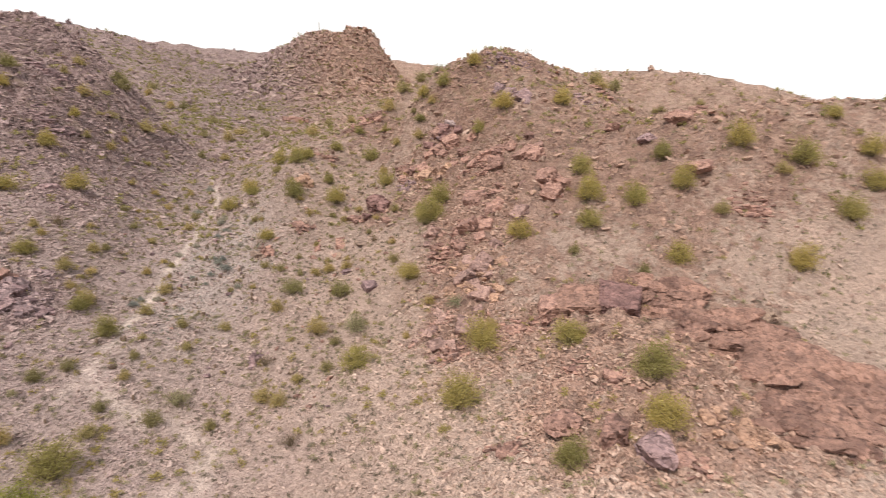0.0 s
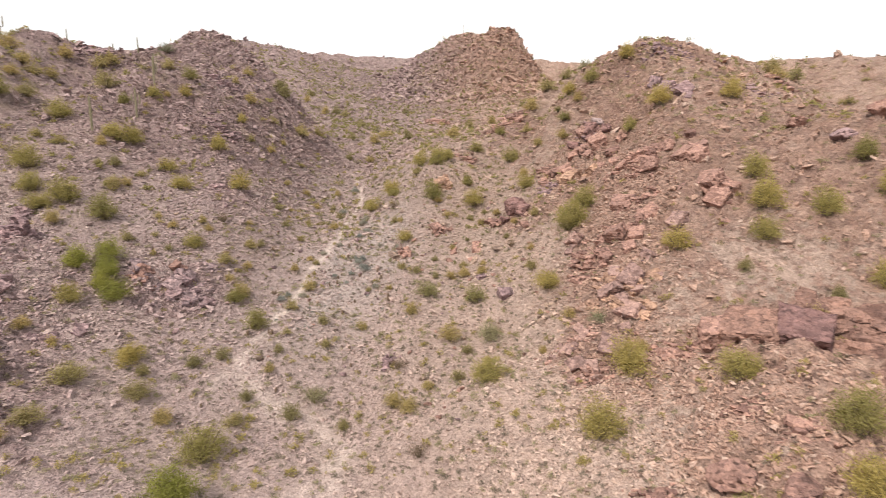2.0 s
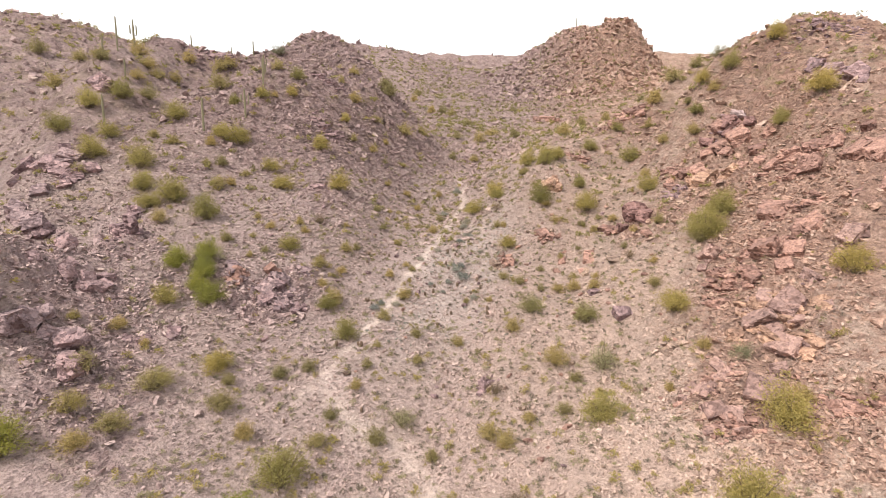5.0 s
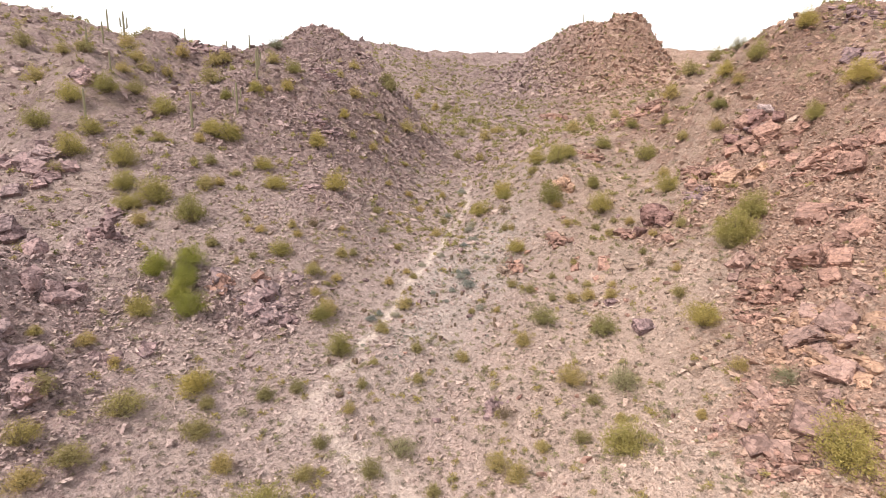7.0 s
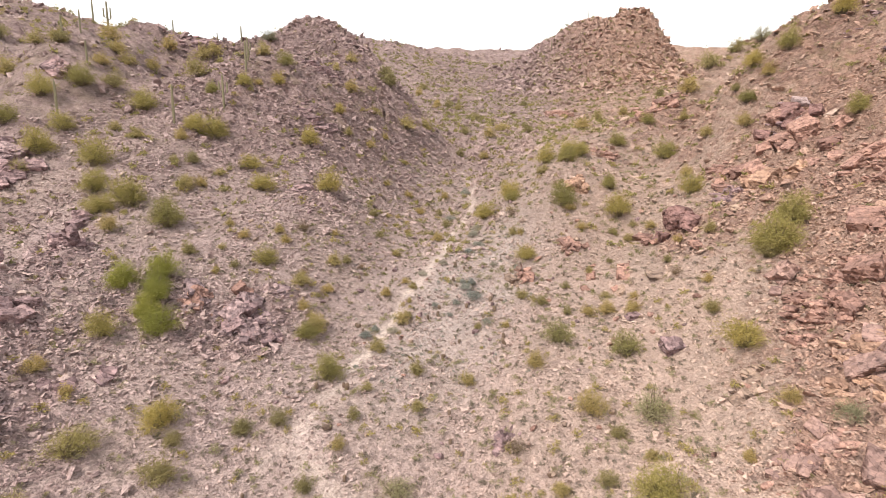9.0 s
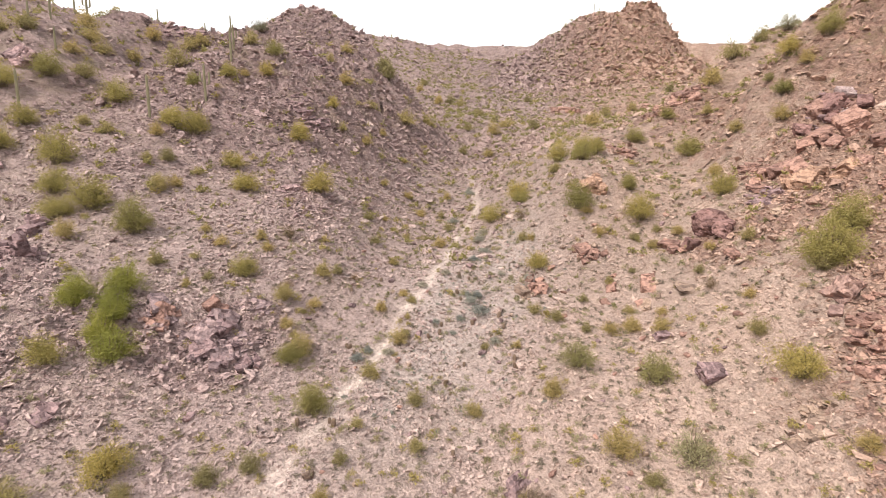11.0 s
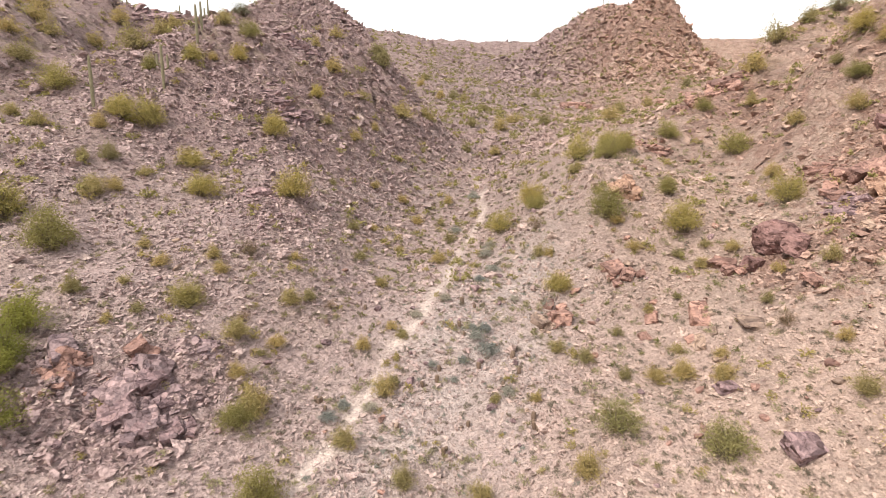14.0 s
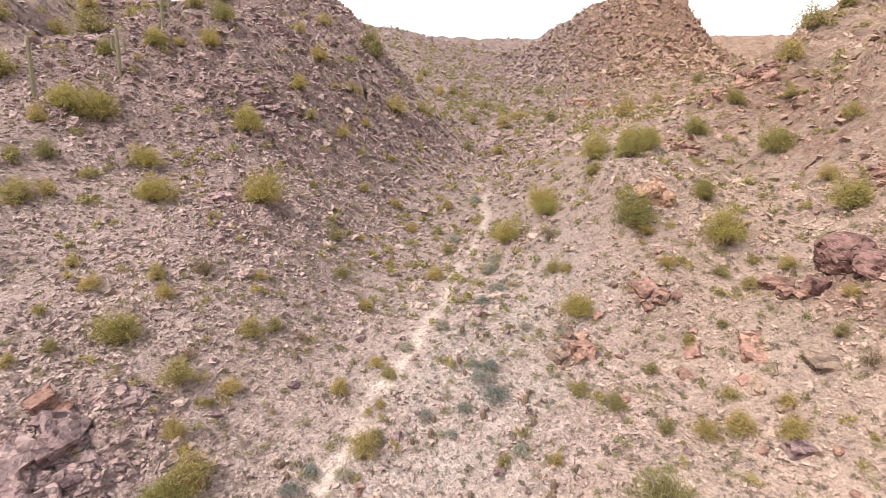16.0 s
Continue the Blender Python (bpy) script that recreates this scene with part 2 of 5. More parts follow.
RIGHT_SIDE = [
    (23.3, 136.0, 32.9, 45.2, 54.4, -165.8, 2),  # right hill
    (18.1, 53.9, 7.0, 9.0, 9.0, 0.2, 2),  # right ledges
    (93.5, 91.9, 26.5, 64.6, 16.8, 5.8, 2),  # right shoulder
    (-5.6, 156.7, 8.1, 48.1, 9.0, 53.9, 2),  # right crest
    (-0.9, 123.5, 9.5, 10.6, 9.0, 22.6, 2),  # mid right bench
    (-27.9, 106.5, 7.8, 9.0, 10.3, -1.3, 2),  # right slope
    (14.4, 106.0, 10.4, 9.4, 26.0, -177.2, 2),  # crest end
]
VALLEY = [
    (-28.6, 99.2, -8.0, 74.2, 12.2, 127.6, 2),  # wash
    (-26.8, 57.7, -7.1, 8.9, 24.6, -49.3, 2),  # hollow
    (-46.2, 78.6, -9.5, 26.3, 8.9, 103.1, 2),  # wash bank
    (-31.6, 73.6, -9.2, 12.9, 8.9, -76.6, 2),  # right gully
    (-106.0, 271.4, 30.6, 66.5, 158.1, -120.6, 2),  # valley head
    (-14.3, 44.2, -14.8, 15.3, 18.0, -11.1, 2),  # foreground
    (16.3, 34.7, 2.8, 18.4, 9.3, 2.7, 2),  # east foot
]
DISTANCE = [
    (-64.1, 369.8, 36.0, 40.1, 103.8, 26.8, 2),  # peak
    (-50.7, 347.1, 17.2, 10.2, 19.0, -52.4, 3),  # peak top
    (-99.0, 377.6, 15.4, 51.5, 47.3, 2.6, 2),  # peak west
    (-244.7, 428.4, 49.5, 241.3, 94.3, 7.5, 2),  # saddle ridge
    (112.1, 318.8, 44.6, 130.5, 38.0, -22.7, 2),  # far right ridge
    (-232.0, 220.7, 54.8, 81.2, 201.0, 9.2, 2),  # far left ridge
    (-21.1, 564.5, 56.1, 311.3, 38.0, 17.4, 2),  # back saddle
]
# Gentle swells over the landforms, row by row from south to north: y, spacing, first x, heights
SWELL_A = (44, 14, -100, [-0.1, -0.9, -1.4, 0.8, -0.1, -1.6, 0.2, 0.7, 0.6, 0.9])
SWELL_B = (57, 14, -107, [-0.9, -0.1, -3.4, 2.4, -2.2, 1.6, -0.7, 3.7, 0.1, -2.6, -0.4])
SWELL_C = (70, 14, -100, [-1.5, 1.7, 0.8, -1.6, 0.4, -1.9, -1.5, 1.8, -0.9, -1.1])
SWELL_D = (83, 14, -107, [6.1, -1.7, -1, -1.9, 3.2, -1.1, 0.9, -1.2, 0.2, -2.5, -0.5])
SWELL_E = (96, 14, -100, [-0.9, 0.9, 0.8, -0.1, -2.3, -0.7, 0, 0.3, -3.6, -1.5, -0.2])
SWELL_F = (110, 15, -107, [-7.3, 5.3, 8, -6.6, -2.7, 5.4, -3, 2.2, -6.6, 3.3, -0.8])
SWELL_G = (126, 17, -110, [3.3, -3.7, -0.9, -6.7, 9.9, -2.1, -0.9, 1.9, 1, -6.3, -0.3])
SWELL_H = (145, 20, -120, [-1.3, -3.2, 1, 2.8, 2.1, -1.2, -0.8, -1.3, 2.3, 0.3])
SWELL_I = (168, 26, -130, [-0.3, 6.8, 3.8, 2.8, 3.4, -0.4, 0.9, 1.1])
SWELL_J = (196, 34, -150, [-1.1, 3.3, 3.7, -0.1, -0.8, -0.2, 0.3])
SWELL_K = (236, 44, -170, [0.2, 1.4, -4.2, -6.6, -1, 0])
SWELL_L = (286, 56, -190, [-0.3, -4.2, -3.4, -0.7, 0.5, -0.3])
SWELLS = (SWELL_A, SWELL_B, SWELL_C, SWELL_D, SWELL_E, SWELL_F, SWELL_G, SWELL_H, SWELL_I, SWELL_J, SWELL_K, SWELL_L)
BASE_HEIGHT, BASE_EAST, BASE_NORTH = 5.720, -0.00746, 0.11830


LATTICE = np.random.RandomState(11).permutation(1024)
TURNS = np.random.RandomState(12).rand(1024) * 2 * np.pi


def rough_noise(x, y):
    """Gradient noise of wavelength 1, about -0.7 to 0.7, for arrays."""
    xi, yi = np.floor(x).astype(int), np.floor(y).astype(int)
    fx, fy = x - xi, y - yi
    u, w = fx * fx * fx * (fx * (fx * 6 - 15) + 10), fy * fy * fy * (fy * (fy * 6 - 15) + 10)

    def corner(dx, dy):
        a = TURNS[LATTICE[(LATTICE[(xi + dx) % 1024] + yi + dy) % 1024]]
        return np.cos(a) * (fx - dx) + np.sin(a) * (fy - dy)

    low = corner(0, 0) * (1 - u) + corner(1, 0) * u
    high = corner(0, 1) * (1 - u) + corner(1, 1) * u
    return low * (1 - w) + high * w


def blocks_of(x, y, seed):
    """Broken rock of block size 1: each block is a tilted facet of its own height; also the depth of the joints, 0 to 1."""
    xi, yi = np.floor(x).astype(int), np.floor(y).astype(int)
    first, second = np.full(np.shape(x), 9.0), np.full(np.shape(x), 9.0)
    top = np.zeros(np.shape(x))
    for dx in (-1, 0, 1):
        for dy in (-1, 0, 1):
            k = LATTICE[(LATTICE[(xi + dx + seed) % 1024] + yi + dy) % 1024]
            px, py = xi + dx + TURNS[k] / (2 * np.pi), yi + dy + TURNS[(k + 137) % 1024] / (2 * np.pi)
            ox, oy = x - px, y - py
            d = np.hypot(ox, oy)
            a, lean = TURNS[(k + 311) % 1024], TURNS[(k + 523) % 1024] / (2 * np.pi)
            plane = 0.8 * TURNS[(k + 701) % 1024] / (2 * np.pi) + 0.9 * lean * (np.cos(a) * ox + np.sin(a) * oy)
            near = d < first
            second = np.where(near, first, np.minimum(second, d))
            top = np.where(near, plane, top)
            first = np.where(near, d, first)
    return top - 0.4, np.clip(1 - (second - first) / 0.12, 0, 1)


def bumps(rows, x, y):
    z = 0.0
    for cx, cy, h, a, b, turn, steep in rows:
        c, s = math.cos(radians(turn)), math.sin(radians(turn))
        dx, dy = x - cx, y - cy
        q = ((c * dx + s * dy) / a) ** 2 + ((c * dy - s * dx) / b) ** 2
        z = z + h * np.exp(-q ** (steep / 2))
    return z


def landform(x, y):
    north = np.where(y > 560, 560 + 60 * np.tanh((y - 560) / 60), np.where(y < -40, -40 + 120 * np.tanh((y + 40) / 120), y))
    east = 400 * np.tanh(x / 400)
    z = BASE_HEIGHT + BASE_EAST * east + BASE_NORTH * (north - 60)
    for rows in (LEFT_SIDE, RIGHT_SIDE, VALLEY, DISTANCE):
        z = z + bumps(rows, x, y)
    for north, gap, first, heights in SWELLS:
        z = z + bumps([(first + k * gap, north, high, 0.95 * gap, 0.95 * gap, 0, 2) for k, high in enumerate(heights)], x, y)
    return z


# Bare rock: centre x, y, cover, two radii, turn, steepness
BARE_LEFT = [
    (-96, 141, 0.75, 16, 24, 60, 2), (-119, 121, 0.8, 9, 12, -60, 2), (-70, 49, 0.4, 5, 7, 30, 2), (-55, 43, 0.5, 7, 7, 0, 2), (-64, 47, 0.5, 6, 6, 0, 2), (-47, 38, 0.35, 7, 5, 0, 2), (-62, 58, 0.35, 6, 5, 0, 2), (-71, 57, 0.55, 4, 4, 0, 2),
    (-56, 61, 0.7, 4, 3, 0, 2), (-50, 63, 0.45, 4, 4, 40, 2), (-58, 42, 0.35, 4, 4, 0, 2), (-51, 67, 0.65, 3, 4, 0, 2), (-52, 62, 0.35, 3, 3, 0, 2),
    (-60, 87, 0.45, 5, 6, 0, 2), (-80, 96, 0.5, 14, 8, 20, 2), (-76, 116, 0.5, 16, 12, -60, 2),
]
BARE_RIGHT = [
    (6, 84, 0.8, 8, 12, -20, 2), (3, 73, 0.8, 4, 6, 30, 2), (0, 66, 0.7, 5, 5, 0, 2), (16, 62, 0.8, 10, 7, -15, 2), (30, 58, 0.85, 12, 8, -20, 2),
    (27, 44, 0.75, 9, 6, 0, 2), (-3, 100, 0.7, 5, 4, 0, 2), (1, 108, 0.6, 7, 5, 0, 2), (-19, 136, 0.7, 9, 3, -20, 2), (14, 124, 0.55, 18, 9, 0, 2),
    (-12, 99, 0.6, 3, 3, 0, 2), (40, 95, 0.5, 18, 12, 0, 2), (14, 46, 0.5, 14, 10, 0, 2), (22, 84, 0.45, 12, 8, 0, 2), (8, 97, 0.35, 14, 10, 0, 2), (32, 74, 0.3, 16, 10, -10, 2), (20, 54, 0.4, 10, 8, 0, 2),
]
BARE_FAR = [(-60, 350, 0.45, 60, 70, 0, 2), (-46, 350, 0.5, 22, 24, 0, 2), (-200, 400, 0.25, 220, 90, 0, 2), (100, 110, 0.3, 60, 50, 0, 2), (-180, 130, 0.3, 70, 60, 0, 2), (-52, 207, 0.45, 14, 7, 0, 2)]
# The pale dry channel down the valley: x, y
CHANNEL = [(-40.6, 52.9), (-39.8, 58.1), (-39.4, 64.2), (-40.6, 69.4), (-41.2, 75), (-41.5, 79.8), (-41.7, 87.5), (-43.7, 96.6), (-46.1, 109), (-46.7, 113.3), (-51.8, 125.3), (-57, 133.1)]

# A faint side channel at its foot
BRANCH = [(-39.5, 57.9), (-34, 55.3), (-28.4, 56.3), (-25, 53.8), (-24.1, 48.8), (-27.2, 42)]


def near_line(line, x, y):
    best = np.full(np.shape(x), 1e9)
    for (ax, ay), (bx, by) in zip(line, line[1:]):
        lx, ly = bx - ax, by - ay
        s = np.clip(((x - ax) * lx + (y - ay) * ly) / (lx * lx + ly * ly), 0, 1)
        best = np.minimum(best, np.hypot(x - ax - s * lx, y - ay - s * ly))
    return best


def covers(x, y):
    """Bare rock, warm tint, pale channel and grey gravel, each 0 to 1, at arrays of places."""
    patch = rough_noise(x / 9 + 3, y / 9) + 0.5 * rough_noise(x / 3.7, y / 3.7 + 8)
    rock = bumps(BARE_LEFT, x, y) + bumps(BARE_RIGHT, x, y) + bumps(BARE_FAR, x, y)
    upland = np.clip((landform(x, y) - 17) / 16, 0, 1) * np.clip(1 - np.exp(-(((x + 40) / 9) ** 2) - (np.maximum(y - 110, 0) / 20) ** 2), 0.35, 1)
    rock = np.clip(rock * (1 + 0.5 * patch) + (0.22 + 0.3 * upland) * np.maximum(patch, 0) + 0.05 + 0.30 * upland, 0, 1)
    away = x + 0.22 * (y - 70) + 6 * rough_noise(x / 30, y / 30)
    warm = 1 / (1 + np.exp(-(away + 24) / 9))
    sway, ragged = 0.9 * rough_noise(x / 9, y / 4.5), 0.45 * rough_noise(x / 1.3, y / 1.3)
    main = np.exp(-(((near_line(CHANNEL, x + sway, y) + ragged) / 0.62) ** 2)) * np.clip((y - 46) / 38, 0.26, 0.6) * np.clip((180 - y) / 50, 0.4, 1)
    side = 0.4 * np.exp(-(((near_line(BRANCH, x + sway, y + sway) + ragged) / 1.3) ** 2))
    wash = np.maximum(main, side) * np.clip(0.9 + 1.1 * rough_noise(x / 3, y / 3 + 4), 0.1, 1)
    gravel = np.exp(-(((x + 36) / 6.5) ** 2) - ((y - 86) / 20) ** 2) + 0.6 * np.exp(-(((x + 72) / 14) ** 2) - ((y - 112) / 16) ** 2)
    gravel = np.clip(gravel * (1 + rough_noise(x / 4, y / 4)), 0, 1)
    return rock * (1 - wash), warm, wash, gravel


def ground_height(x, y):
    x, y = np.asarray(x, float), np.asarray(y, float)
    z = landform(x, y)
    rock, _, wash, _ = covers(x, y)
    far = np.clip((np.hypot(x + 20, y - 60) - 110) / 200, 0, 1)
    z = z + 0.45 * rough_noise(x / 7.3, y / 7.3) + (0.22 + 0.3 * rock) * rough_noise(x / 2.9 + 5, y / 2.9)
    z = z + (0.09 + 0.30 * rock) * (0.35 - np.abs(rough_noise(x / 1.5, y / 1.5 + 3))) + 0.07 * rough_noise(x / 0.8, y / 0.8)
    warp = rough_noise(x / 4, y / 4)
    top, joint = blocks_of(x / 1.5 + 0.3 * warp, y / 1.2, 5)
    z = z + (0.06 + 0.85 * rock) * (1 - far) * (top - 0.35 * joint)
    top, joint = blocks_of(x / 3.4 + 0.5 * warp, y / 2.6, 77)
    z = z + 1.35 * rock ** 1.5 * (1 - 0.5 * far) * (top - 0.3 * joint)
    top, joint = blocks_of(x / 9 + 0.4 * warp, y / 8, 31)
    z = z + far * (2.0 * rough_noise(x / 26, y / 26) + (0.5 + 2.6 * rock) * (top - 0.2 * joint))
    top, joint = blocks_of(x / 4.2, y / 4.0, 59)
    z = z + far * (0.5 + 1.6 * rock) * (top - 0.2 * joint)
    strata = (z + 0.35 * x - 0.25 * y) / (0.8 + 2.0 * far) + 1.2 * rough_noise(x / 6, y / 6)
    ledge = strata - np.floor(strata)
    z = z + rock * (0.4 + 0.5 * far) * (ledge ** 3 - 0.25)
    return z - 0.35 * wash


def spread(low, high, step, reach, before, after):
    """Even steps from low to high, then ever longer ones out to reach, growing by the given shares on either side."""
    middle, sides = np.arange(low, high, step), []
    for share in (before, after):
        out, size, at = [], step, 0.0
        while at < reach:
            size *= 1 + share
            at += size
            out.append(at)
        sides.append(np.array(out))
    return np.concatenate([(low - sides[0])[::-1], middle, middle[-1] + sides[1]])


def mesh_of(name, verts, faces, smooth=False):
    """A mesh from an array of places and an array of faces with equal corners."""
    me = bpy.data.meshes.new(name)
    verts, faces = np.asarray(verts, np.float32), np.asarray(faces, np.int32)
    n, k = faces.shape
    me.vertices.add(len(verts))
    me.vertices.foreach_set("co", verts.ravel())
    me.loops.add(n * k)
    me.loops.foreach_set("vertex_index", faces.ravel())
    me.polygons.add(n)
    me.polygons.foreach_set("loop_start", np.arange(0, n * k, k, dtype=np.int32))
    me.polygons.foreach_set("use_smooth", np.full(n, smooth))
    me.update(calc_edges=True)
    return me


def store(me, name, values):
    me.attributes.new(name, "FLOAT", "POINT").data.foreach_set("value", np.asarray(values, np.float32))


GRID_X, GRID_Y = spread(-112, 44, 0.54, 2600, 0.033, 0.045), spread(34, 160, 0.54, 2600, 0.09, 0.02)
GRID_Z = ground_height(*np.meshgrid(GRID_X, GRID_Y))


def surface(x, y):
    """The height of the ground's sheet itself at arrays of places."""
    x, y = np.asarray(x, float), np.asarray(y, float)
    i = np.clip(np.searchsorted(GRID_X, x) - 1, 0, len(GRID_X) - 2)
    j = np.clip(np.searchsorted(GRID_Y, y) - 1, 0, len(GRID_Y) - 2)
    u, w = (x - GRID_X[i]) / (GRID_X[i + 1] - GRID_X[i]), (y - GRID_Y[j]) / (GRID_Y[j + 1] - GRID_Y[j])
    low = GRID_Z[j, i] * (1 - u) + GRID_Z[j, i + 1] * u
    return low * (1 - w) + (GRID_Z[j + 1, i] * (1 - u) + GRID_Z[j + 1, i + 1] * u) * w


def build_ground():
    xs, ys = GRID_X, GRID_Y
    gx, gy = np.meshgrid(xs, ys)
    gx, gy = gx.ravel(), gy.ravel()
    verts = np.stack([gx, gy, GRID_Z.ravel()], 1)
    n = len(xs)
    i = (np.arange(len(ys) - 1)[:, None] * n + np.arange(n - 1)[None]).ravel()
    me = mesh_of("ground", verts, np.stack([i, i + 1, i + n + 1, i + n], 1), True)
    for key, values in zip(("rock_cover", "warm", "wash", "gravel"), covers(gx, gy)):
        store(me, key, values)
    store(me, "hill", np.clip((verts[:, 2] - 20) / 22, 0, 1) * np.clip(0.8 + 0.5 * rough_noise(gx / 11, gy / 11), 0, 1))
    me.materials.append(GROUND)
    return tagged(new("ground", me), "stony pinkish desert hillside with a pale dry wash", "ground", kind="structure")


build_ground()


def height_at(x, y):
    return float(surface(np.array([x]), np.array([y]))[0])


# ---- stones ----
def thing(name, x, y, z, label, category, group=""):
    made = new(name)
    made.empty_display_size = 0.2
    made.location = (x, y, z)
    return tagged(made, label, category, group)


def under(name, me, parent, label=""):
    made = new(name, me)
    made.parent = parent
    return tagged(made, label) if label else made


def stone_hull(rng, flat, corners=9):
    """A small angular stone of about 8 to 16 triangles."""
    bm = bmesh.new()
    for _ in range(corners):
        v = rng.normal(size=3)
        v = v / np.linalg.norm(v) * rng.uniform(0.75, 1.1) * (1, 0.8, flat)
        bm.verts.new(v)
    hull = bmesh.ops.convex_hull(bm, input=bm.verts)
    bmesh.ops.delete(bm, geom=hull["geom_interior"], context="VERTS")
    bmesh.ops.triangulate(bm, faces=bm.faces)
    bm.verts.index_update()
    verts, faces = np.array([v.co[:] for v in bm.verts]), np.array([[v.index for v in f.verts] for f in bm.faces])
    bm.free()
    return verts, faces


def turned(rng, n, tilt):
    """n turn matrices: any heading, and leaning by about tilt radians."""
    a, b, c = rng.uniform(0, 2 * np.pi, n), rng.normal(0, tilt, n), rng.normal(0, tilt, n)
    ca, sa, cb, sb, cc, sc = np.cos(a), np.sin(a), np.cos(b), np.sin(b), np.cos(c), np.sin(c)
    o, l = np.zeros(n), np.ones(n)
    z = np.array([[ca, -sa, o], [sa, ca, o], [o, o, l]]).transpose(2, 0, 1)
    y = np.array([[cb, o, sb], [o, l, o], [-sb, o, cb]]).transpose(2, 0, 1)
    x = np.array([[l, o, o], [o, cc, -sc], [o, sc, cc]]).transpose(2, 0, 1)
    return z @ y @ x


def strewn(name, shapes, places, turns, sizes, rng, values=None):
    """One mesh of many copies of a few shapes."""
    verts, faces, marks, start = [], [], [], 0
    pick = rng.randint(0, len(shapes), len(places))
    for k, (sv, sf) in enumerate(shapes):
        at = np.nonzero(pick == k)[0]
        if not len(at):
            continue
        v = np.einsum("nij,vj->nvi", turns[at], sv) * sizes[at, None, None] + places[at, None]
        f = sf[None] + (np.arange(len(at)) * len(sv))[:, None, None] + start
        verts.append(v.reshape(-1, 3))
        faces.append(f.reshape(-1, sf.shape[1]))
        if values is not None:
            marks.append(np.repeat(values[at], len(sv), axis=0))
        start += len(at) * len(sv)
    me = mesh_of(name, np.concatenate(verts), np.concatenate(faces))
    if values is not None:
        marks = np.concatenate(marks)
        store(me, "warm", marks[:, 0])
        store(me, "bare", marks[:, 1])
    return me


def on_slope(rng, n, stretch, crowd):
    """About n places in a stretch of the land (west, east, south, north), kept by the chance that crowd(rock, wash, ...) gives."""
    west, east, south, north = stretch
    x, y = rng.uniform(west, east, n), rng.uniform(south, north, n)
    rock, warm, wash, gravel = covers(x, y)
    keep = rng.rand(n) < crowd(rock, wash, gravel, x, y)
    return x[keep], y[keep], warm[keep], rock[keep]


def up_the_hills(rng, n, nearest, farthest, crowd):
    """About n places in the fan of hills above the valley mouth, thinning with distance."""
    far, way = np.exp(rng.uniform(math.log(nearest), math.log(farthest), n)), np.radians(rng.uniform(-50, 80, n))
    x, y = -8 - far * np.sin(way), 18 + far * np.cos(way)
    rock, warm, wash, gravel = covers(x, y)
    keep = rng.rand(n) < crowd(rock, wash, gravel, x, y)
    return x[keep], y[keep], warm[keep], rock[keep], far[keep]


def loose_stones():
    rng = np.random.RandomState(5)
    big = [stone_hull(rng, f, 8) for f in (0.35, 0.45, 0.5, 0.6, 0.7, 0.8, 0.4, 0.55)]
    small = [stone_hull(rng, f, 6) for f in (0.4, 0.5, 0.6, 0.7, 0.8)]
    sprinkle = lambda r, w, g, x, y: np.clip(0.5 + 0.5 * r + 0.2 * g - 0.8 * w + 0.5 * rough_noise(x / 5, y / 5), 0.06, 1)
    heap = lambda r, w, g, x, y: np.clip(0.26 + 1.1 * r - 1.2 * w + 0.75 * rough_noise(x / 6, y / 6) + 0.5 * rough_noise(x / 2, y / 2) + 0.2 / (1 + np.exp((x + 44) / 6)), 0.03, 1)
    for name, count, stretch, low, high, shapes, wish, label in (
        ("gravel_stones", 40000, (-64, 8, 48, 110), 0.06, 0.2, small, sprinkle, "small angular pinkish stones strewn over the soil"),
        ("rubble_stones", 60000, (-64, 12, 48, 114), 0.10, 0.38, small, heap, "broken angular rubble lying over the soil"),
        ("scree_stones", 48000, None, 0.13, 0.46, small, heap, "broken brown and purplish scree on the slopes"),
        ("foot_rubble", 12000, (-12, 48, 26, 60), 0.12, 0.42, big, heap, "reddish rubble on the lower spur"),
        ("west_rubble", 22000, (-96, -52, 34, 100), 0.12, 0.42, small, heap, "purplish broken rubble on the western slope"),
        ("head_rubble", 22000, (-150, 10, 115, 330), 0.22, 0.85, small, heap, "brown rubble over the head of the valley"),
        ("knoll_rubble", 20000, (-112, -48, 96, 165), 0.15, 0.56, small, heap, "purplish angular rubble over the western knoll"),
        ("peak_rocks", 5000, (-125, -20, 290, 385), 0.5, 2.1, small, heap, "broken reddish crags on the far peak"),
        ("fallen_blocks", 9000, None, 0.32, 0.9, big, heap, "large blocks fallen among the scree"),
    ):
        if stretch:
            x, y, warm, rock = on_slope(rng, count, stretch, wish)
            grow = 1.0
        else:
            x, y, warm, rock, far = up_the_hills(rng, count, 24, 520, wish)
            grow = np.maximum(0.6, (far / 80) ** 0.75)
        size = (low + (high - low) * rng.rand(len(x)) ** 2.4) * grow
        size = np.where(rock > 0.45, size * 1.2, size)
        z = surface(x, y) + size * 0.24
        me = strewn(name, shapes, np.stack([x, y, z], 1), turned(rng, len(x), 0.5), size, rng, np.stack([warm, np.clip(rock * 2 - 0.3, 0, 1)], 1))
        me.materials.append(LOOSE)
        tagged(new(name, me), label, "stones", kind="stuff")


loose_stones()


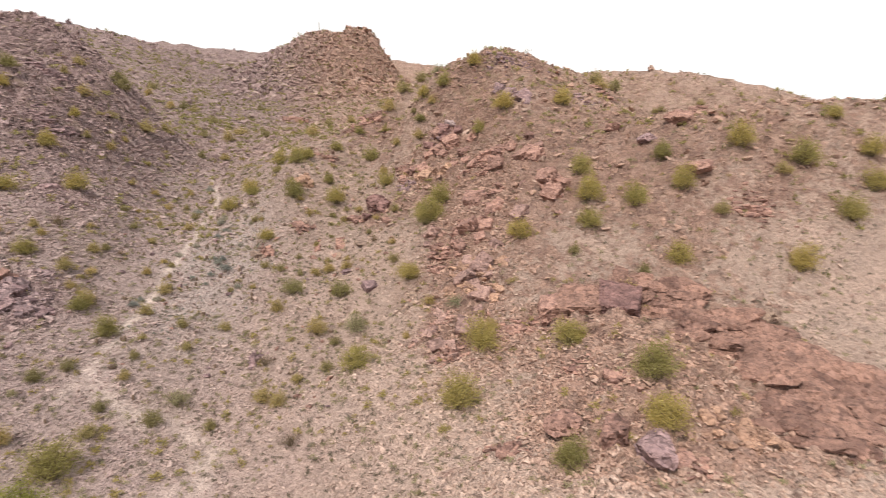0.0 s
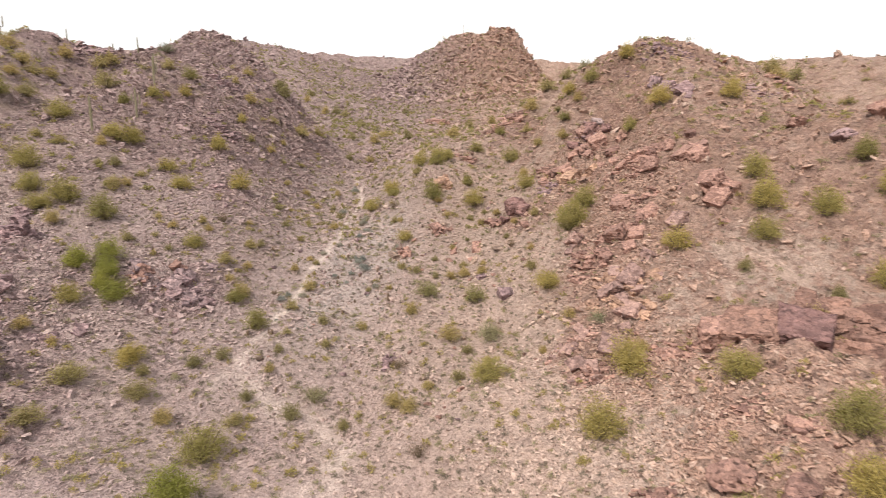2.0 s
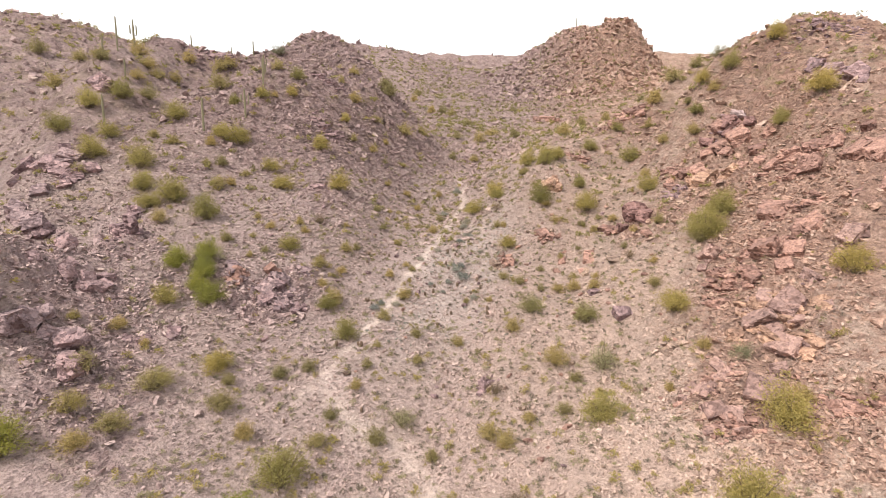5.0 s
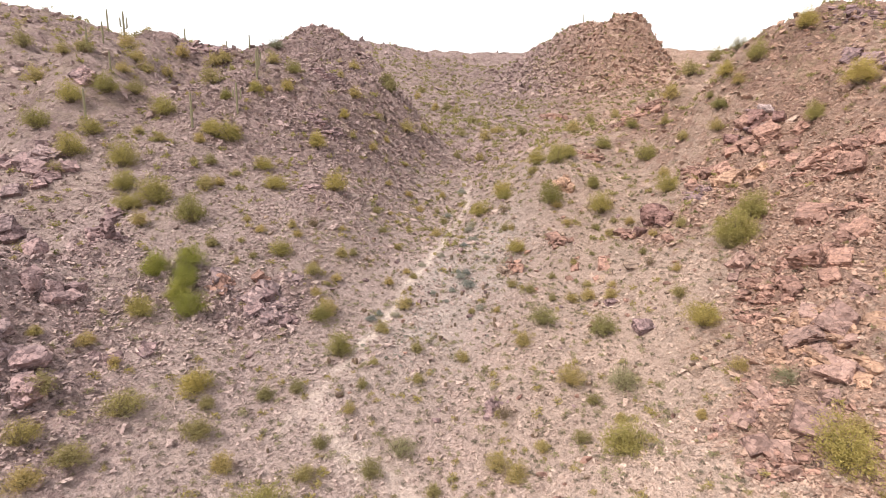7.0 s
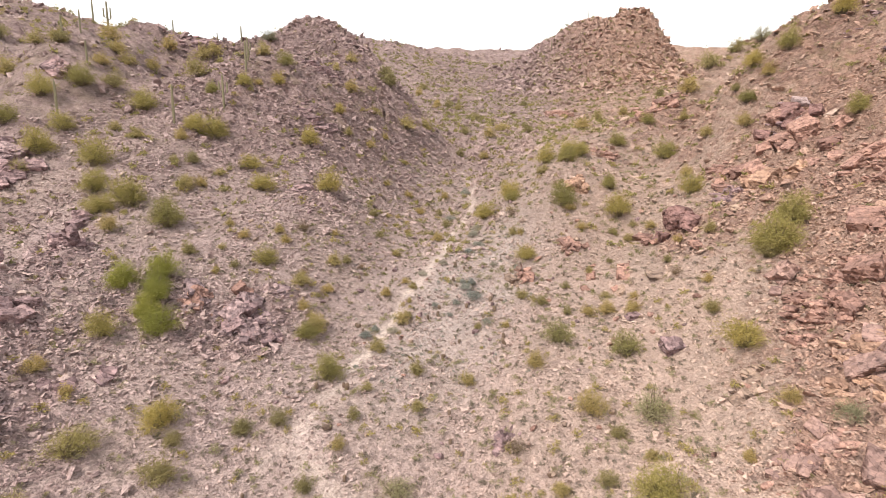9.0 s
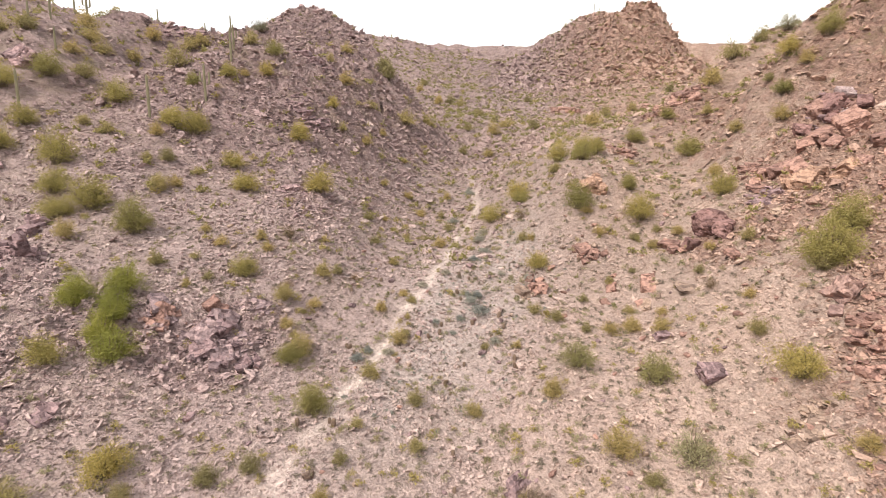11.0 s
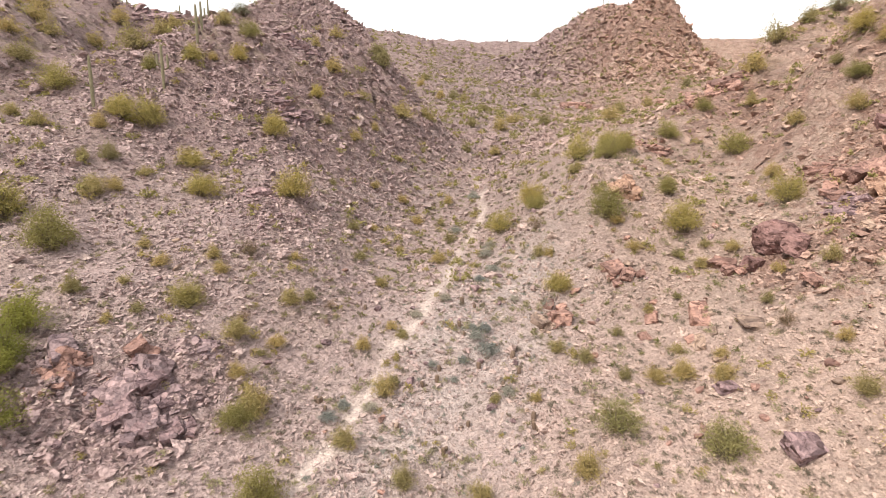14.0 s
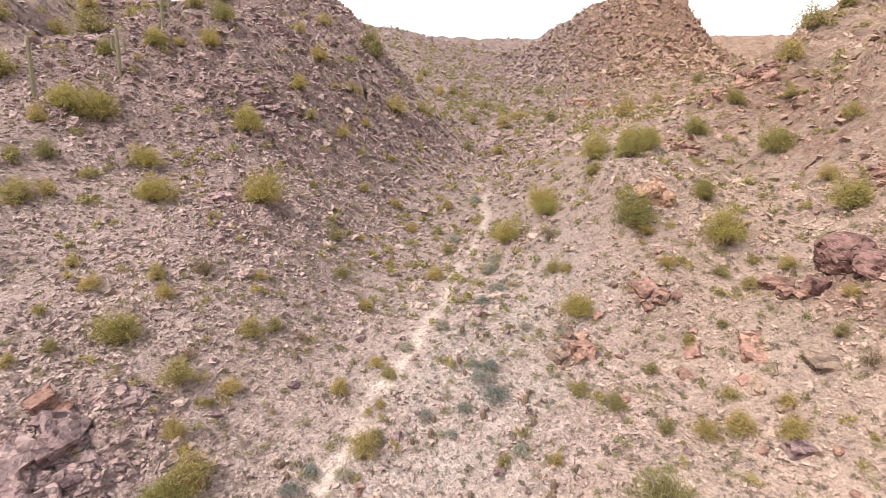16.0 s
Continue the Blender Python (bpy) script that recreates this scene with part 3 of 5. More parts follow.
def boulder_mesh(name, seed, size, cuts=11, detail=3, material=None, cracks=0.06):
    """An angular boulder: a ball cut by planes, then roughened."""
    rng = np.random.RandomState(seed)
    bm = bmesh.new()
    bmesh.ops.create_icosphere(bm, subdivisions=detail, radius=1.0)
    normals = rng.normal(size=(cuts, 3))
    normals /= np.linalg.norm(normals, axis=1)[:, None]
    depth = rng.uniform(0.6, 0.92, cuts)
    shift = Vector(rng.uniform(0, 50, 3))
    for v in bm.verts:
        d = np.array(v.co)
        r = min(1.18, np.min(np.where(normals @ d > 0.05, depth / np.maximum(normals @ d, 0.05), 9)))
        p = Vector(d * r)
        r += cracks * (noise.noise(p * 2.3 + shift) + 0.6 * noise.noise(p * 5.1 + shift) + 0.4 * noise.noise(p * 11 + shift))
        v.co = Vector(d * r)
    for v in bm.verts:
        v.co = (v.co.x * size[0], v.co.y * size[1], v.co.z * size[2])
    me = bpy.data.meshes.new(name)
    bm.to_mesh(me)
    bm.free()
    me.materials.append(material)
    return me


def fallen_stones():
    """Single blocks lying on the lower slopes."""
    rng = np.random.RandomState(8)
    shapes = {key: [boulder_mesh("fallen_stone", 60 + k, (1, 0.75, 0.6), 13, 2, mat, 0.05) for k in range(4)] for key, mat in (("purplish", ROCK_PURPLE), ("reddish", ROCK_RED), ("tan", ROCK_TAN))}
    x, y, warm, rock = on_slope(rng, 420, (-62, 8, 56, 112), lambda r, w, g, x, y: np.clip(0.55 - w, 0, 1) + 0 * r)
    z = surface(x, y)
    for k in range(len(x)):
        word = "tan" if rng.rand() < 0.3 else ("reddish" if rng.rand() < warm[k] else "purplish")
        size = 0.24 + 0.34 * rng.rand() ** 2
        made = new("fallen_stone", shapes[word][rng.randint(4)])
        made.matrix_world = pose(x[k], y[k], z[k] + 0.12 * size, rng.normal(0, 15), rng.normal(0, 15), rng.uniform(0, 360)) @ Matrix.Diagonal((size * rng.uniform(0.9, 1.5), size, size, 1))
        tagged(made, f"angular {word} stone lying on stony soil", "stone", "stones fallen on the slope")


fallen_stones()

BOULDER_KINDS = {"red": (ROCK_RED, "rust-red"), "purple": (ROCK_PURPLE, "dark purplish"), "orange": (ROCK_ORANGE, "pale orange"), "tan": (ROCK_TAN, "tan"), "mauve": (ROCK_MAUVE, "mauve-pink"), "rose": (ROCK_ROSE, "dusty rose"), "rust": (ROCK_RUST, "rust-brown"), "maroon": (ROCK_MAROON, "dark maroon"), "lavender": (ROCK_LAVENDER, "pale lavender-grey")}


def boulder(x, y, wide, deep, high, kind, turn=0.0, lean=0.0, seed=1):
    material, word = BOULDER_KINDS[kind]
    me = boulder_mesh("boulder", seed, (wide / 2, deep / 2, high / 2), 15, 4, material, 0.075)
    made = new("boulder", me)
    made.matrix_world = pose(x, y, height_at(x, y) + high * 0.22, lean, 0, turn)
    return tagged(made, f"large weathered {word} boulder sunk in stony soil", "boulder", "boulders on the slope")


def block_mesh(name, rng, flat, material):
    """An angular block of jointed rock: a hull round the shifted corners of a slab, with chipped edges."""
    bm = bmesh.new()
    for sx in (-1, 1):
        for sy in (-1, 1):
            for sz in (-1, 1):
                for _ in range(2):
                    bm.verts.new((sx * rng.uniform(0.5, 1.05), sy * rng.uniform(0.45, 1.0) * 0.85, sz * rng.uniform(0.45, 1.0) * flat))
    hull = bmesh.ops.convex_hull(bm, input=bm.verts)
    bmesh.ops.delete(bm, geom=list(set(hull["geom_interior"]) | set(hull["geom_unused"])), context="VERTS")
    me = bpy.data.meshes.new(name)
    bm.to_mesh(me)
    bm.free()
    me.materials.append(material)
    return me


def outcrop(x, y, wide, deep, high, kind, blocks=12, dip=18.0, strike=0.0, seed=1, flat=0.45):
    """Layered bedrock: angular blocks that share one dip, sunk into the slope."""
    material, word = BOULDER_KINDS[kind]
    rng = np.random.RandomState(seed)
    base = height_at(x, y)
    made = thing("rock_outcrop", x, y, base, f"jointed {word} bedrock outcrop of tilted blocks", "rock outcrop", "outcrops of bedrock")
    c, s = math.cos(radians(strike)), math.sin(radians(strike))
    shapes = [block_mesh("block", rng, flat * f, material) for f in (0.8, 1.1, 1.5, 1.9, 2.3)]
    far = min(3.0, max(1.0, math.hypot(x + 15, y - 40) / 70))
    count = int(min(110, 5 * blocks))
    a, b = rng.normal(0, 0.28, count) * wide, rng.normal(0, 0.28, count) * deep
    px, py = c * a - s * b, s * a + c * b
    ground_z = surface(x + px, y + py) - base
    for k in range(count):
        near = max(0.0, 1 - math.hypot(a[k] / wide, b[k] / deep) * 2)
        size = 0.85 * (0.17 + (0.25 + 0.22 * high) * near * rng.rand() ** 1.6 + 0.22 * rng.rand() ** 3) * far
        pz = ground_z[k] + size * rng.uniform(-0.2, 0.1) + high * 0.16 * near * rng.rand()
        block = under("block", shapes[k % 5], made)
        block.matrix_basis = pose(px[k], py[k], pz, dip + rng.normal(0, 9), rng.normal(0, 9), strike + rng.normal(0, 16)) @ Matrix.Diagonal((size * rng.uniform(1.0, 2.3), size * rng.uniform(0.7, 1.1), size * rng.uniform(0.4, 0.9), 1))
    return made


def strata(x, y, wide, deep, high, kind, layers=9, dip=26.0, strike=0.0, seed=1, bulk=1.0):
    """A bedrock ledge: long overlapping beds that step down the slope, split by joints."""
    material, word = BOULDER_KINDS[kind]
    rng = np.random.RandomState(seed)
    base = height_at(x, y)
    made = thing("rock_ledge", x, y, base, f"long {word} bedrock ledge of tilted layered beds", "rock ledge", "bedrock ledges on the slope")
    c, s = math.cos(radians(strike)), math.sin(radians(strike))
    for k in range(layers):
        for split in range(rng.randint(5, 9)):
            a, b = rng.uniform(-0.42, 0.42) * wide, ((k + 0.5) / layers - 0.5) * deep + rng.normal(0, 0.35)
            px, py = c * a - s * b, s * a + c * b
            me = boulder_mesh("bed", seed * 97 + k * 7 + split, (bulk * wide * rng.uniform(0.05, 0.15), bulk * deep * rng.uniform(0.07, 0.17), high * rng.uniform(0.09, 0.2)), 16, 2, material, 0.10)
            bed = under("bed", me, made)
            bed.matrix_basis = pose(px, py, height_at(x + px, y + py) - base + high * rng.uniform(-0.04, 0.12), dip + rng.normal(0, 10), rng.normal(0, 9), strike + rng.normal(0, 14))
    return made


def slab_mesh(name, seed, size, material, grid=6):
    """A split block: a box with its corners pulled apart, chipped edges and worn faces."""
    rng = np.random.RandomState(seed)
    bm = bmesh.new()
    bmesh.ops.create_cube(bm, size=2.0)
    bmesh.ops.subdivide_edges(bm, edges=bm.edges, cuts=grid, use_grid_fill=True)
    pull, shift = rng.uniform(-0.32, 0.22, (2, 2, 2, 3)), Vector(rng.uniform(0, 50, 3))
    for v in bm.verts:
        u = (np.array(v.co) + 1) / 2
        q = np.array(v.co)
        for i in (0, 1):
            for j in (0, 1):
                for k in (0, 1):
                    w = (u[0] if i else 1 - u[0]) * (u[1] if j else 1 - u[1]) * (u[2] if k else 1 - u[2])
                    q = q + w * pull[i, j, k] * (1 if i else -1, 1 if j else -1, 1 if k else -1)
        p = Vector(q)
        edge = sorted(abs(c) for c in v.co)[1]
        p *= 1 - max(0.0, edge - 0.75) * 0.35 * (0.6 + noise.noise(p * 1.7 + shift)) + 0.05 * noise.noise(p * 2.6 + shift) + 0.03 * noise.noise(p * 7 + shift)
        v.co = (p.x * size[0], p.y * size[1], p.z * size[2])
    me = bpy.data.meshes.new(name)
    bm.to_mesh(me)
    bm.free()
    me.materials.append(material)
    return me


def slab(x, y, wide, deep, high, kind, turn, lean, seed, rise=0.12):
    """One flat split block lying on the slope."""
    material, word = BOULDER_KINDS[kind]
    me = slab_mesh("flat_boulder", seed, (wide / 2, deep / 2, high / 2), material)
    made = new("flat_boulder", me)
    made.matrix_world = pose(x, y, height_at(x, y) + high * rise, lean, 0, turn)
    return tagged(made, f"flat split {word} boulder lying on stony soil", "boulder", "flat boulders on the slope")


def bedrock(x, y, wide, flat, kind, seed):
    """Bare bedrock that lies along the slope: a few broad cracked blocks side by side."""
    material, word = BOULDER_KINDS[kind]
    rng = np.random.RandomState(seed)
    wide = min(wide, 5.0)
    for step in range(1 if wide < 1.6 else 4):
        px, py = (x, y) if step == 0 else (x + rng.normal(0, 0.36) * wide, y + rng.normal(0, 0.36) * wide)
        size = wide * (rng.uniform(0.55, 0.7) if step == 0 else rng.uniform(0.3, 0.5))
        reach = max(1.0, size)
        up = Vector((height_at(px - reach, py) - height_at(px + reach, py), height_at(px, py - reach) - height_at(px, py + reach), 2 * reach)).normalized()
        high = size * min(1.0, flat * rng.uniform(0.75, 1.2))
        made = new("bedrock_block", slab_mesh("bedrock_block", seed * 7 + step, (size / 2, size * rng.uniform(0.34, 0.5), high / 2), material, 4))
        lie = Vector((0, 0, 1)).rotation_difference(up).to_matrix().to_4x4()
        made.matrix_world = Matrix.Translation((px, py, height_at(px, py) + high * 0.1)) @ lie @ pose(0, 0, 0, rng.normal(0, 14), rng.normal(0, 14), rng.uniform(0, 180))
        tagged(made, f"cracked {word} bedrock block bedded in the slope", "rock", "bedrock blocks on the slopes")


# Valley floor and right-hand slope
boulder(-12.3, 100.5, 4.2, 3.4, 3.4, "maroon", 25, 12, 3)
slab(-10.7, 99.9, 2.4, 2.2, 2.0, "maroon", 70, 10, 4, 0.2)
slab(-14, 99.6, 1.8, 1.5, 1.3, "maroon", 50, 14, 5, 0.2)
slab(-18.2, 95.3, 1.5, 3.0, 0.7, "red", 10, 30, 6)
slab(-11.4, 82, 2.2, 1.9, 1.2, "purple", 35, 25, 7)
boulder(-15.9, 99.6, 2.0, 1.5, 1.3, "red", 10, 0, 8)
boulder(-15, 99.4, 1.5, 1.2, 0.9, "red", 60, 0, 9)
slab(-16.4, 100.7, 2.6, 1.6, 0.8, "red", -10, 10, 10)
slab(-15.8, 87.3, 1.4, 1.2, 0.8, "purple", 30, 20, 120)
slab(-13.7, 93, 3.0, 1.6, 0.5, "tan", 10, 20, 121)
slab(-9.6, 95.3, 2.2, 1.6, 0.6, "red", 40, 20, 122)
slab(-8, 97.7, 2.0, 1.5, 0.5, "tan", 0, 20, 123)
slab(-7.2, 104.9, 2.6, 1.8, 0.7, "red", 20, 15, 124)
slab(-5.6, 98.8, 2.2, 1.4, 0.4, "tan", 60, 20, 125)
boulder(-38.6, 91.5, 1.1, 0.9, 0.8, "purple", 0, 0, 11)
boulder(38.5, 62, 2.6, 2.0, 2.0, "tan", 0, 0, 12)
outcrop(-24.5, 68, 2.4, 1.8, 1.5, "purple", 8, 60, 70, 21)
outcrop(-30.8, 91.2, 2.8, 2.0, 1.3, "tan", 10, 30, 60, 22)
outcrop(-3.1, 102.8, 4.2, 3.6, 3.6, "orange", 9, 55, 10, 23)
outcrop(-6.6, 102.9, 4.0, 3.0, 2.2, "purple", 9, 25, 0, 24)
outcrop(-0.1, 111.8, 4.4, 3.0, 2.4, "purple", 9, 20, 10, 25)
outcrop(6, 97.6, 7.0, 4.0, 3.4, "red", 16, 25, 0, 26)
outcrop(-8, 109.6, 5.0, 3.0, 2.2, "red", 12, 20, -20, 27)
outcrop(7, 86.5, 7.0, 4.0, 2.6, "red", 14, 22, 10, 28)
strata(2.5, 81.8, 9.0, 3.6, 3.0, "red", 6, 24, -8, 29)
outcrop(0.5, 79, 6.0, 3.0, 2.0, "red", 10, 30, 10, 71, 0.7)
strata(4.1, 72.9, 9.0, 5.0, 2.8, "orange", 7, 34, -20, 30)
outcrop(-0.5, 67.4, 5.0, 3.2, 1.4, "red", 12, 15, 0, 31)
outcrop(0.9, 63, 6.0, 4.0, 1.5, "red", 12, 15, 20, 32)
outcrop(-4.5, 76.9, 3.0, 1.4, 0.9, "tan", 8, 14, 0, 33, 0.25)
strata(-19.1, 138.1, 11.0, 3.4, 3.2, "red", 6, 20, 22, 34)
outcrop(-25.5, 120.6, 6.0, 4.0, 2.0, "red", 14, 25, 10, 35, 0.3)
outcrop(-63.5, 242.7, 13.0, 6.0, 4.0, "red", 16, 25, 20, 36, 0.35)
outcrop(14, 121, 16.0, 10.0, 1.0, "purple", 16, 25, 0, 37)
slab(16.6, 66.2, 5.6, 5.4, 3.6, "rust", -12, 26, 38, 0.16)
slab(21.2, 64.6, 4.6, 4.6, 3.2, "maroon", -28, 24, 39, 0.16)
slab(13.2, 65.4, 3.2, 3.6, 2.6, "red", 8, 22, 139, 0.14)
outcrop(9.2, 64.5, 6.5, 3.0, 2.4, "red", 16, 22, 0, 39)
strata(26, 66.6, 11.0, 5.0, 5.4, "rust", 8, 30, -24, 40, 2.2)
strata(32, 60.3, 13.0, 6.5, 5.4, "rust", 9, 30, -28, 41, 2.2)
strata(38, 53.2, 13.0, 7.0, 5.4, "rust", 9, 30, -30, 42, 2.2)
strata(25.9, 43.8, 7.0, 5.0, 3.0, "orange", 5, 35, -35, 43)
strata(33.5, 46, 9.0, 6.0, 3.4, "rust", 7, 30, -30, 44, 2.2)
outcrop(12.8, 52.9, 3.6, 3.0, 1.8, "red", 6, 20, 0, 45)
outcrop(16.7, 49.5, 3.4, 3.0, 1.8, "red", 5, 20, 0, 46)
outcrop(19.7, 40.9, 4.0, 3.0, 1.8, "red", 7, 20, 0, 47)
outcrop(37.7, 134.1, 9.0, 4.0, 3.0, "red", 10, 25, 0, 48, 0.35)
outcrop(128.3, 280.9, 9.0, 5.0, 3.0, "red", 10, 25, 0, 49, 0.35)
boulder(11.3, 46.6, 4.0, 3.0, 2.6, "red", 10, 10, 101)
boulder(14.9, 44.6, 4.2, 3.2, 3.0, "red", 40, 0, 102)
boulder(17.3, 41.7, 4.6, 3.4, 3.0, "purple", 70, 0, 103)
boulder(38.5, 91.3, 5.6, 4.0, 3.2, "red", 10, 0, 104)
boulder(37.1, 80.1, 5.0, 3.6, 2.4, "red", 40, 0, 105)
boulder(29.2, 96.2, 4.2, 3.0, 2.2, "red", 80, 0, 106)
boulder(16.3, 83.5, 4.6, 3.2, 3.2, "red", 20, 0, 107)
boulder(32.7, 88.1, 3.6, 2.8, 2.0, "purple", 20, 0, 108)
boulder(-76.6, 63.6, 3.0, 2.2, 1.8, "purple", 20, 0, 109)
outcrop(0.9, 62.3, 4.6, 3.4, 1.6, "red", 8, 25, 10, 110, 0.6)
outcrop(9, 95, 7.0, 5.0, 3.0, "red", 14, 35, 10, 111, 0.7)
outcrop(25.1, 110.9, 9.0, 5.0, 2.0, "purple", 12, 30, 10, 112, 0.7)
outcrop(42.3, 75.1, 8.0, 4.0, 2.0, "red", 12, 25, -20, 113, 0.6)
outcrop(5.8, 46.2, 4.0, 3.0, 1.6, "red", 8, 25, 10, 114, 0.7)
# Left-hand slope
boulder(-75.9, 53, 3.4, 3.0, 3.4, "purple", 30, 10, 81)
boulder(-82.9, 54.2, 3.6, 3.0, 2.4, "purple", 60, 0, 82)
boulder(-56.4, 41.3, 3.2, 2.8, 2.8, "purple", 10, 10, 83)
boulder(-59.3, 42.5, 3.6, 2.6, 2.2, "purple", 50, 0, 84)
boulder(-71.2, 59, 2.2, 1.8, 3.2, "purple", 20, 20, 85)
boulder(-56.5, 62.7, 2.2, 1.6, 2.4, "red", 40, 20, 86)
outcrop(-80.6, 54.6, 6.0, 4.6, 3.2, "mauve", 6, 35, 40, 50)
outcrop(-72, 58.8, 4.4, 3.0, 3.0, "purple", 10, 55, 40, 51)
outcrop(-57.5, 42.1, 5.0, 4.0, 2.6, "mauve", 6, 30, 40, 52)
outcrop(-56.6, 62.3, 4.4, 3.0, 2.4, "red", 6, 45, 50, 53)
outcrop(-50.3, 64.2, 5.0, 4.0, 2.0, "mauve", 9, 35, 50, 54)
outcrop(-51.9, 69.8, 3.0, 2.4, 1.2, "mauve", 7, 30, 50, 55)
outcrop(-51.8, 65.4, 3.6, 3.0, 1.6, "mauve", 12, 30, 50, 56)
outcrop(-118.5, 120.5, 12.0, 8.0, 1.1, "purple", 18, 25, 30, 58)
outcrop(-61.5, 86.6, 5.0, 3.0, 1.8, "purple", 14, 25, 40, 59)
outcrop(-72, 102.9, 9.0, 5.0, 2.2, "purple", 16, 25, 40, 60)
outcrop(-80, 115.4, 10.0, 6.0, 2.6, "purple", 16, 25, 40, 61)
# Bare bedrock: x, y, width, flatness
ROSE_BED_A = [
    (2.9, 73.6, 7.07, 0.35), (5.4, 73.9, 4.73, 0.4), (0.7, 63.7, 3.85, 0.5), (0.1, 67.4, 3.78, 0.6), (2.8, 65.9, 4.21, 0.5), (-2.1, 66.8, 2.69, 0.5),
    (4.9, 70, 3.89, 0.5), (-0.9, 63.4, 3.04, 0.5), (-1.8, 85.4, 3.46, 0.6), (11, 79, 4.44, 0.5),
]
RED_BED_A = [
    (2.5, 79, 3.13, 0.7), (3.7, 80.9, 4.58, 0.6), (6.2, 80.1, 4.50, 0.6), (-5.4, 106.1, 4.07, 0.7), (1.7, 108.5, 5.20, 0.7), (4, 104.4, 4.51, 0.6),
    (7.5, 98.4, 5.57, 0.7), (9, 93.3, 4.43, 0.6), (13.5, 91.6, 4.33, 0.7), (14.8, 89.1, 4.19, 0.6), (15.7, 83.7, 5.60, 0.8), (16, 80.6, 3.88, 0.8),
    (-36.3, 252.1, 11.23, 0.4), (-17.8, 139.5, 4.80, 0.4), (4.7, 87.7, 4.90, 0.5), (8.3, 82.6, 4.25, 0.5), (-0.8, 108.9, 6.86, 0.8), (-3.9, 105.8, 5.10, 0.7),
    (-18.8, 138.6, 7.44, 0.35), (-28.5, 258.8, 11.58, 0.35), (-54.6, 66.4, 2.15, 0.9), (-30.1, 92, 3.36, 0.6),
]
RED_BED_B = [
    (-18.1, 95.9, 1.01, 2), (-22.2, 95.1, 2.31, 0.35), (-18.7, 92.8, 1.21, 0.5), (-26.4, 98.9, 2.99, 0.4), (-25, 98.5, 2.40, 0.6), (-30.7, 92.1, 1.43, 1.0),
]
TAN_BED_A = [
    (-4.4, 75.8, 3.38, 0.35), (-31.6, 90.5, 2.46, 0.6), (-18, 92.3, 2.94, 0.3), (-31.2, 90.3, 1.44, 0.8), (-29.9, 93.8, 1.21, 0.7),
]
ORANGE_BED_A = [
    (-3.1, 104, 4.41, 0.6), (-26.8, 105.2, 3.64, 0.8), (-2.5, 103.1, 5.66, 0.9),
]
PURPLE_BED_A = [
    (12.8, 110.5, 6.44, 0.5), (15.6, 107.5, 6.23, 0.5), (-65.4, 47.2, 3.52, 0.6), (-63.4, 49.3, 3.89, 0.6), (-74.9, 59.9, 5.60, 0.8), (-92.7, 65, 5.48, 0.5),
    (-93.6, 62.4, 4.92, 0.5), (-97.1, 60.8, 5.12, 0.5), (-56, 48.5, 2.90, 0.4), (-91.1, 62.2, 5.82, 0.6), (-89.1, 64.5, 4.77, 0.6), (-102.4, 77.7, 5.77, 0.5),
    (-49.2, 64.6, 2.25, 0.6), (-52.4, 65.4, 3.58, 0.5), (-52.1, 62.7, 3.49, 0.5),
]
LAVENDER_BED_A = [
    (0.9, 112.1, 4.28, 0.5),
]
MAUVE_BED_A = [
    (-59.9, 42.8, 3.39, 0.8), (-61.6, 38.9, 5.70, 0.7), (-84, 54.1, 5.37, 0.9), (-87, 54.4, 5.99, 0.6), (-92.2, 64.6, 6.91, 0.6), (-57.7, 63, 3.67, 0.7),
    (-50.4, 63.1, 2.67, 0.7), (-52.9, 63.7, 4.41, 0.5), (-50.5, 63.6, 3.07, 0.5),
]
MAROON_BED_A = [
    (0.2, 112.5, 5.69, 0.7),
]
for number, (kind, row) in enumerate((("rose", ROSE_BED_A), ("red", RED_BED_A), ("red", RED_BED_B), ("tan", TAN_BED_A), ("orange", ORANGE_BED_A), ("purple", PURPLE_BED_A), ("lavender", LAVENDER_BED_A), ("mauve", MAUVE_BED_A), ("maroon", MAROON_BED_A))):
    for step, (x, y, wide, flat) in enumerate(row):
        bedrock(x, y, wide, flat, kind, 400 + 40 * number + step)
# The far peak
outcrop(-64, 352, 40.0, 26.0, 1.6, "red", 34, 35, 40, 64, 0.7)
outcrop(-90.7, 352.5, 40.0, 26.0, 1.6, "tan", 28, 30, 20, 65, 0.7)

# ---- plants ----
def quill(points, wide, tip=0.3, sides=3):
    """A tapered stem along points, as arrays of places and quads."""
    verts, faces, n = [], [], len(points)
    for k, p in enumerate(points):
        r = wide * (1 - (1 - tip) * k / (n - 1))
        for s in range(sides):
            a = 2 * math.pi * s / sides
            verts.append((p[0] + r * math.cos(a), p[1] + r * math.sin(a), p[2]))
    for k in range(n - 1):
        for s in range(sides):
            t = (s + 1) % sides
            faces.append((k * sides + s, k * sides + t, k * sides + sides + t, k * sides + sides + s))
    return verts, faces


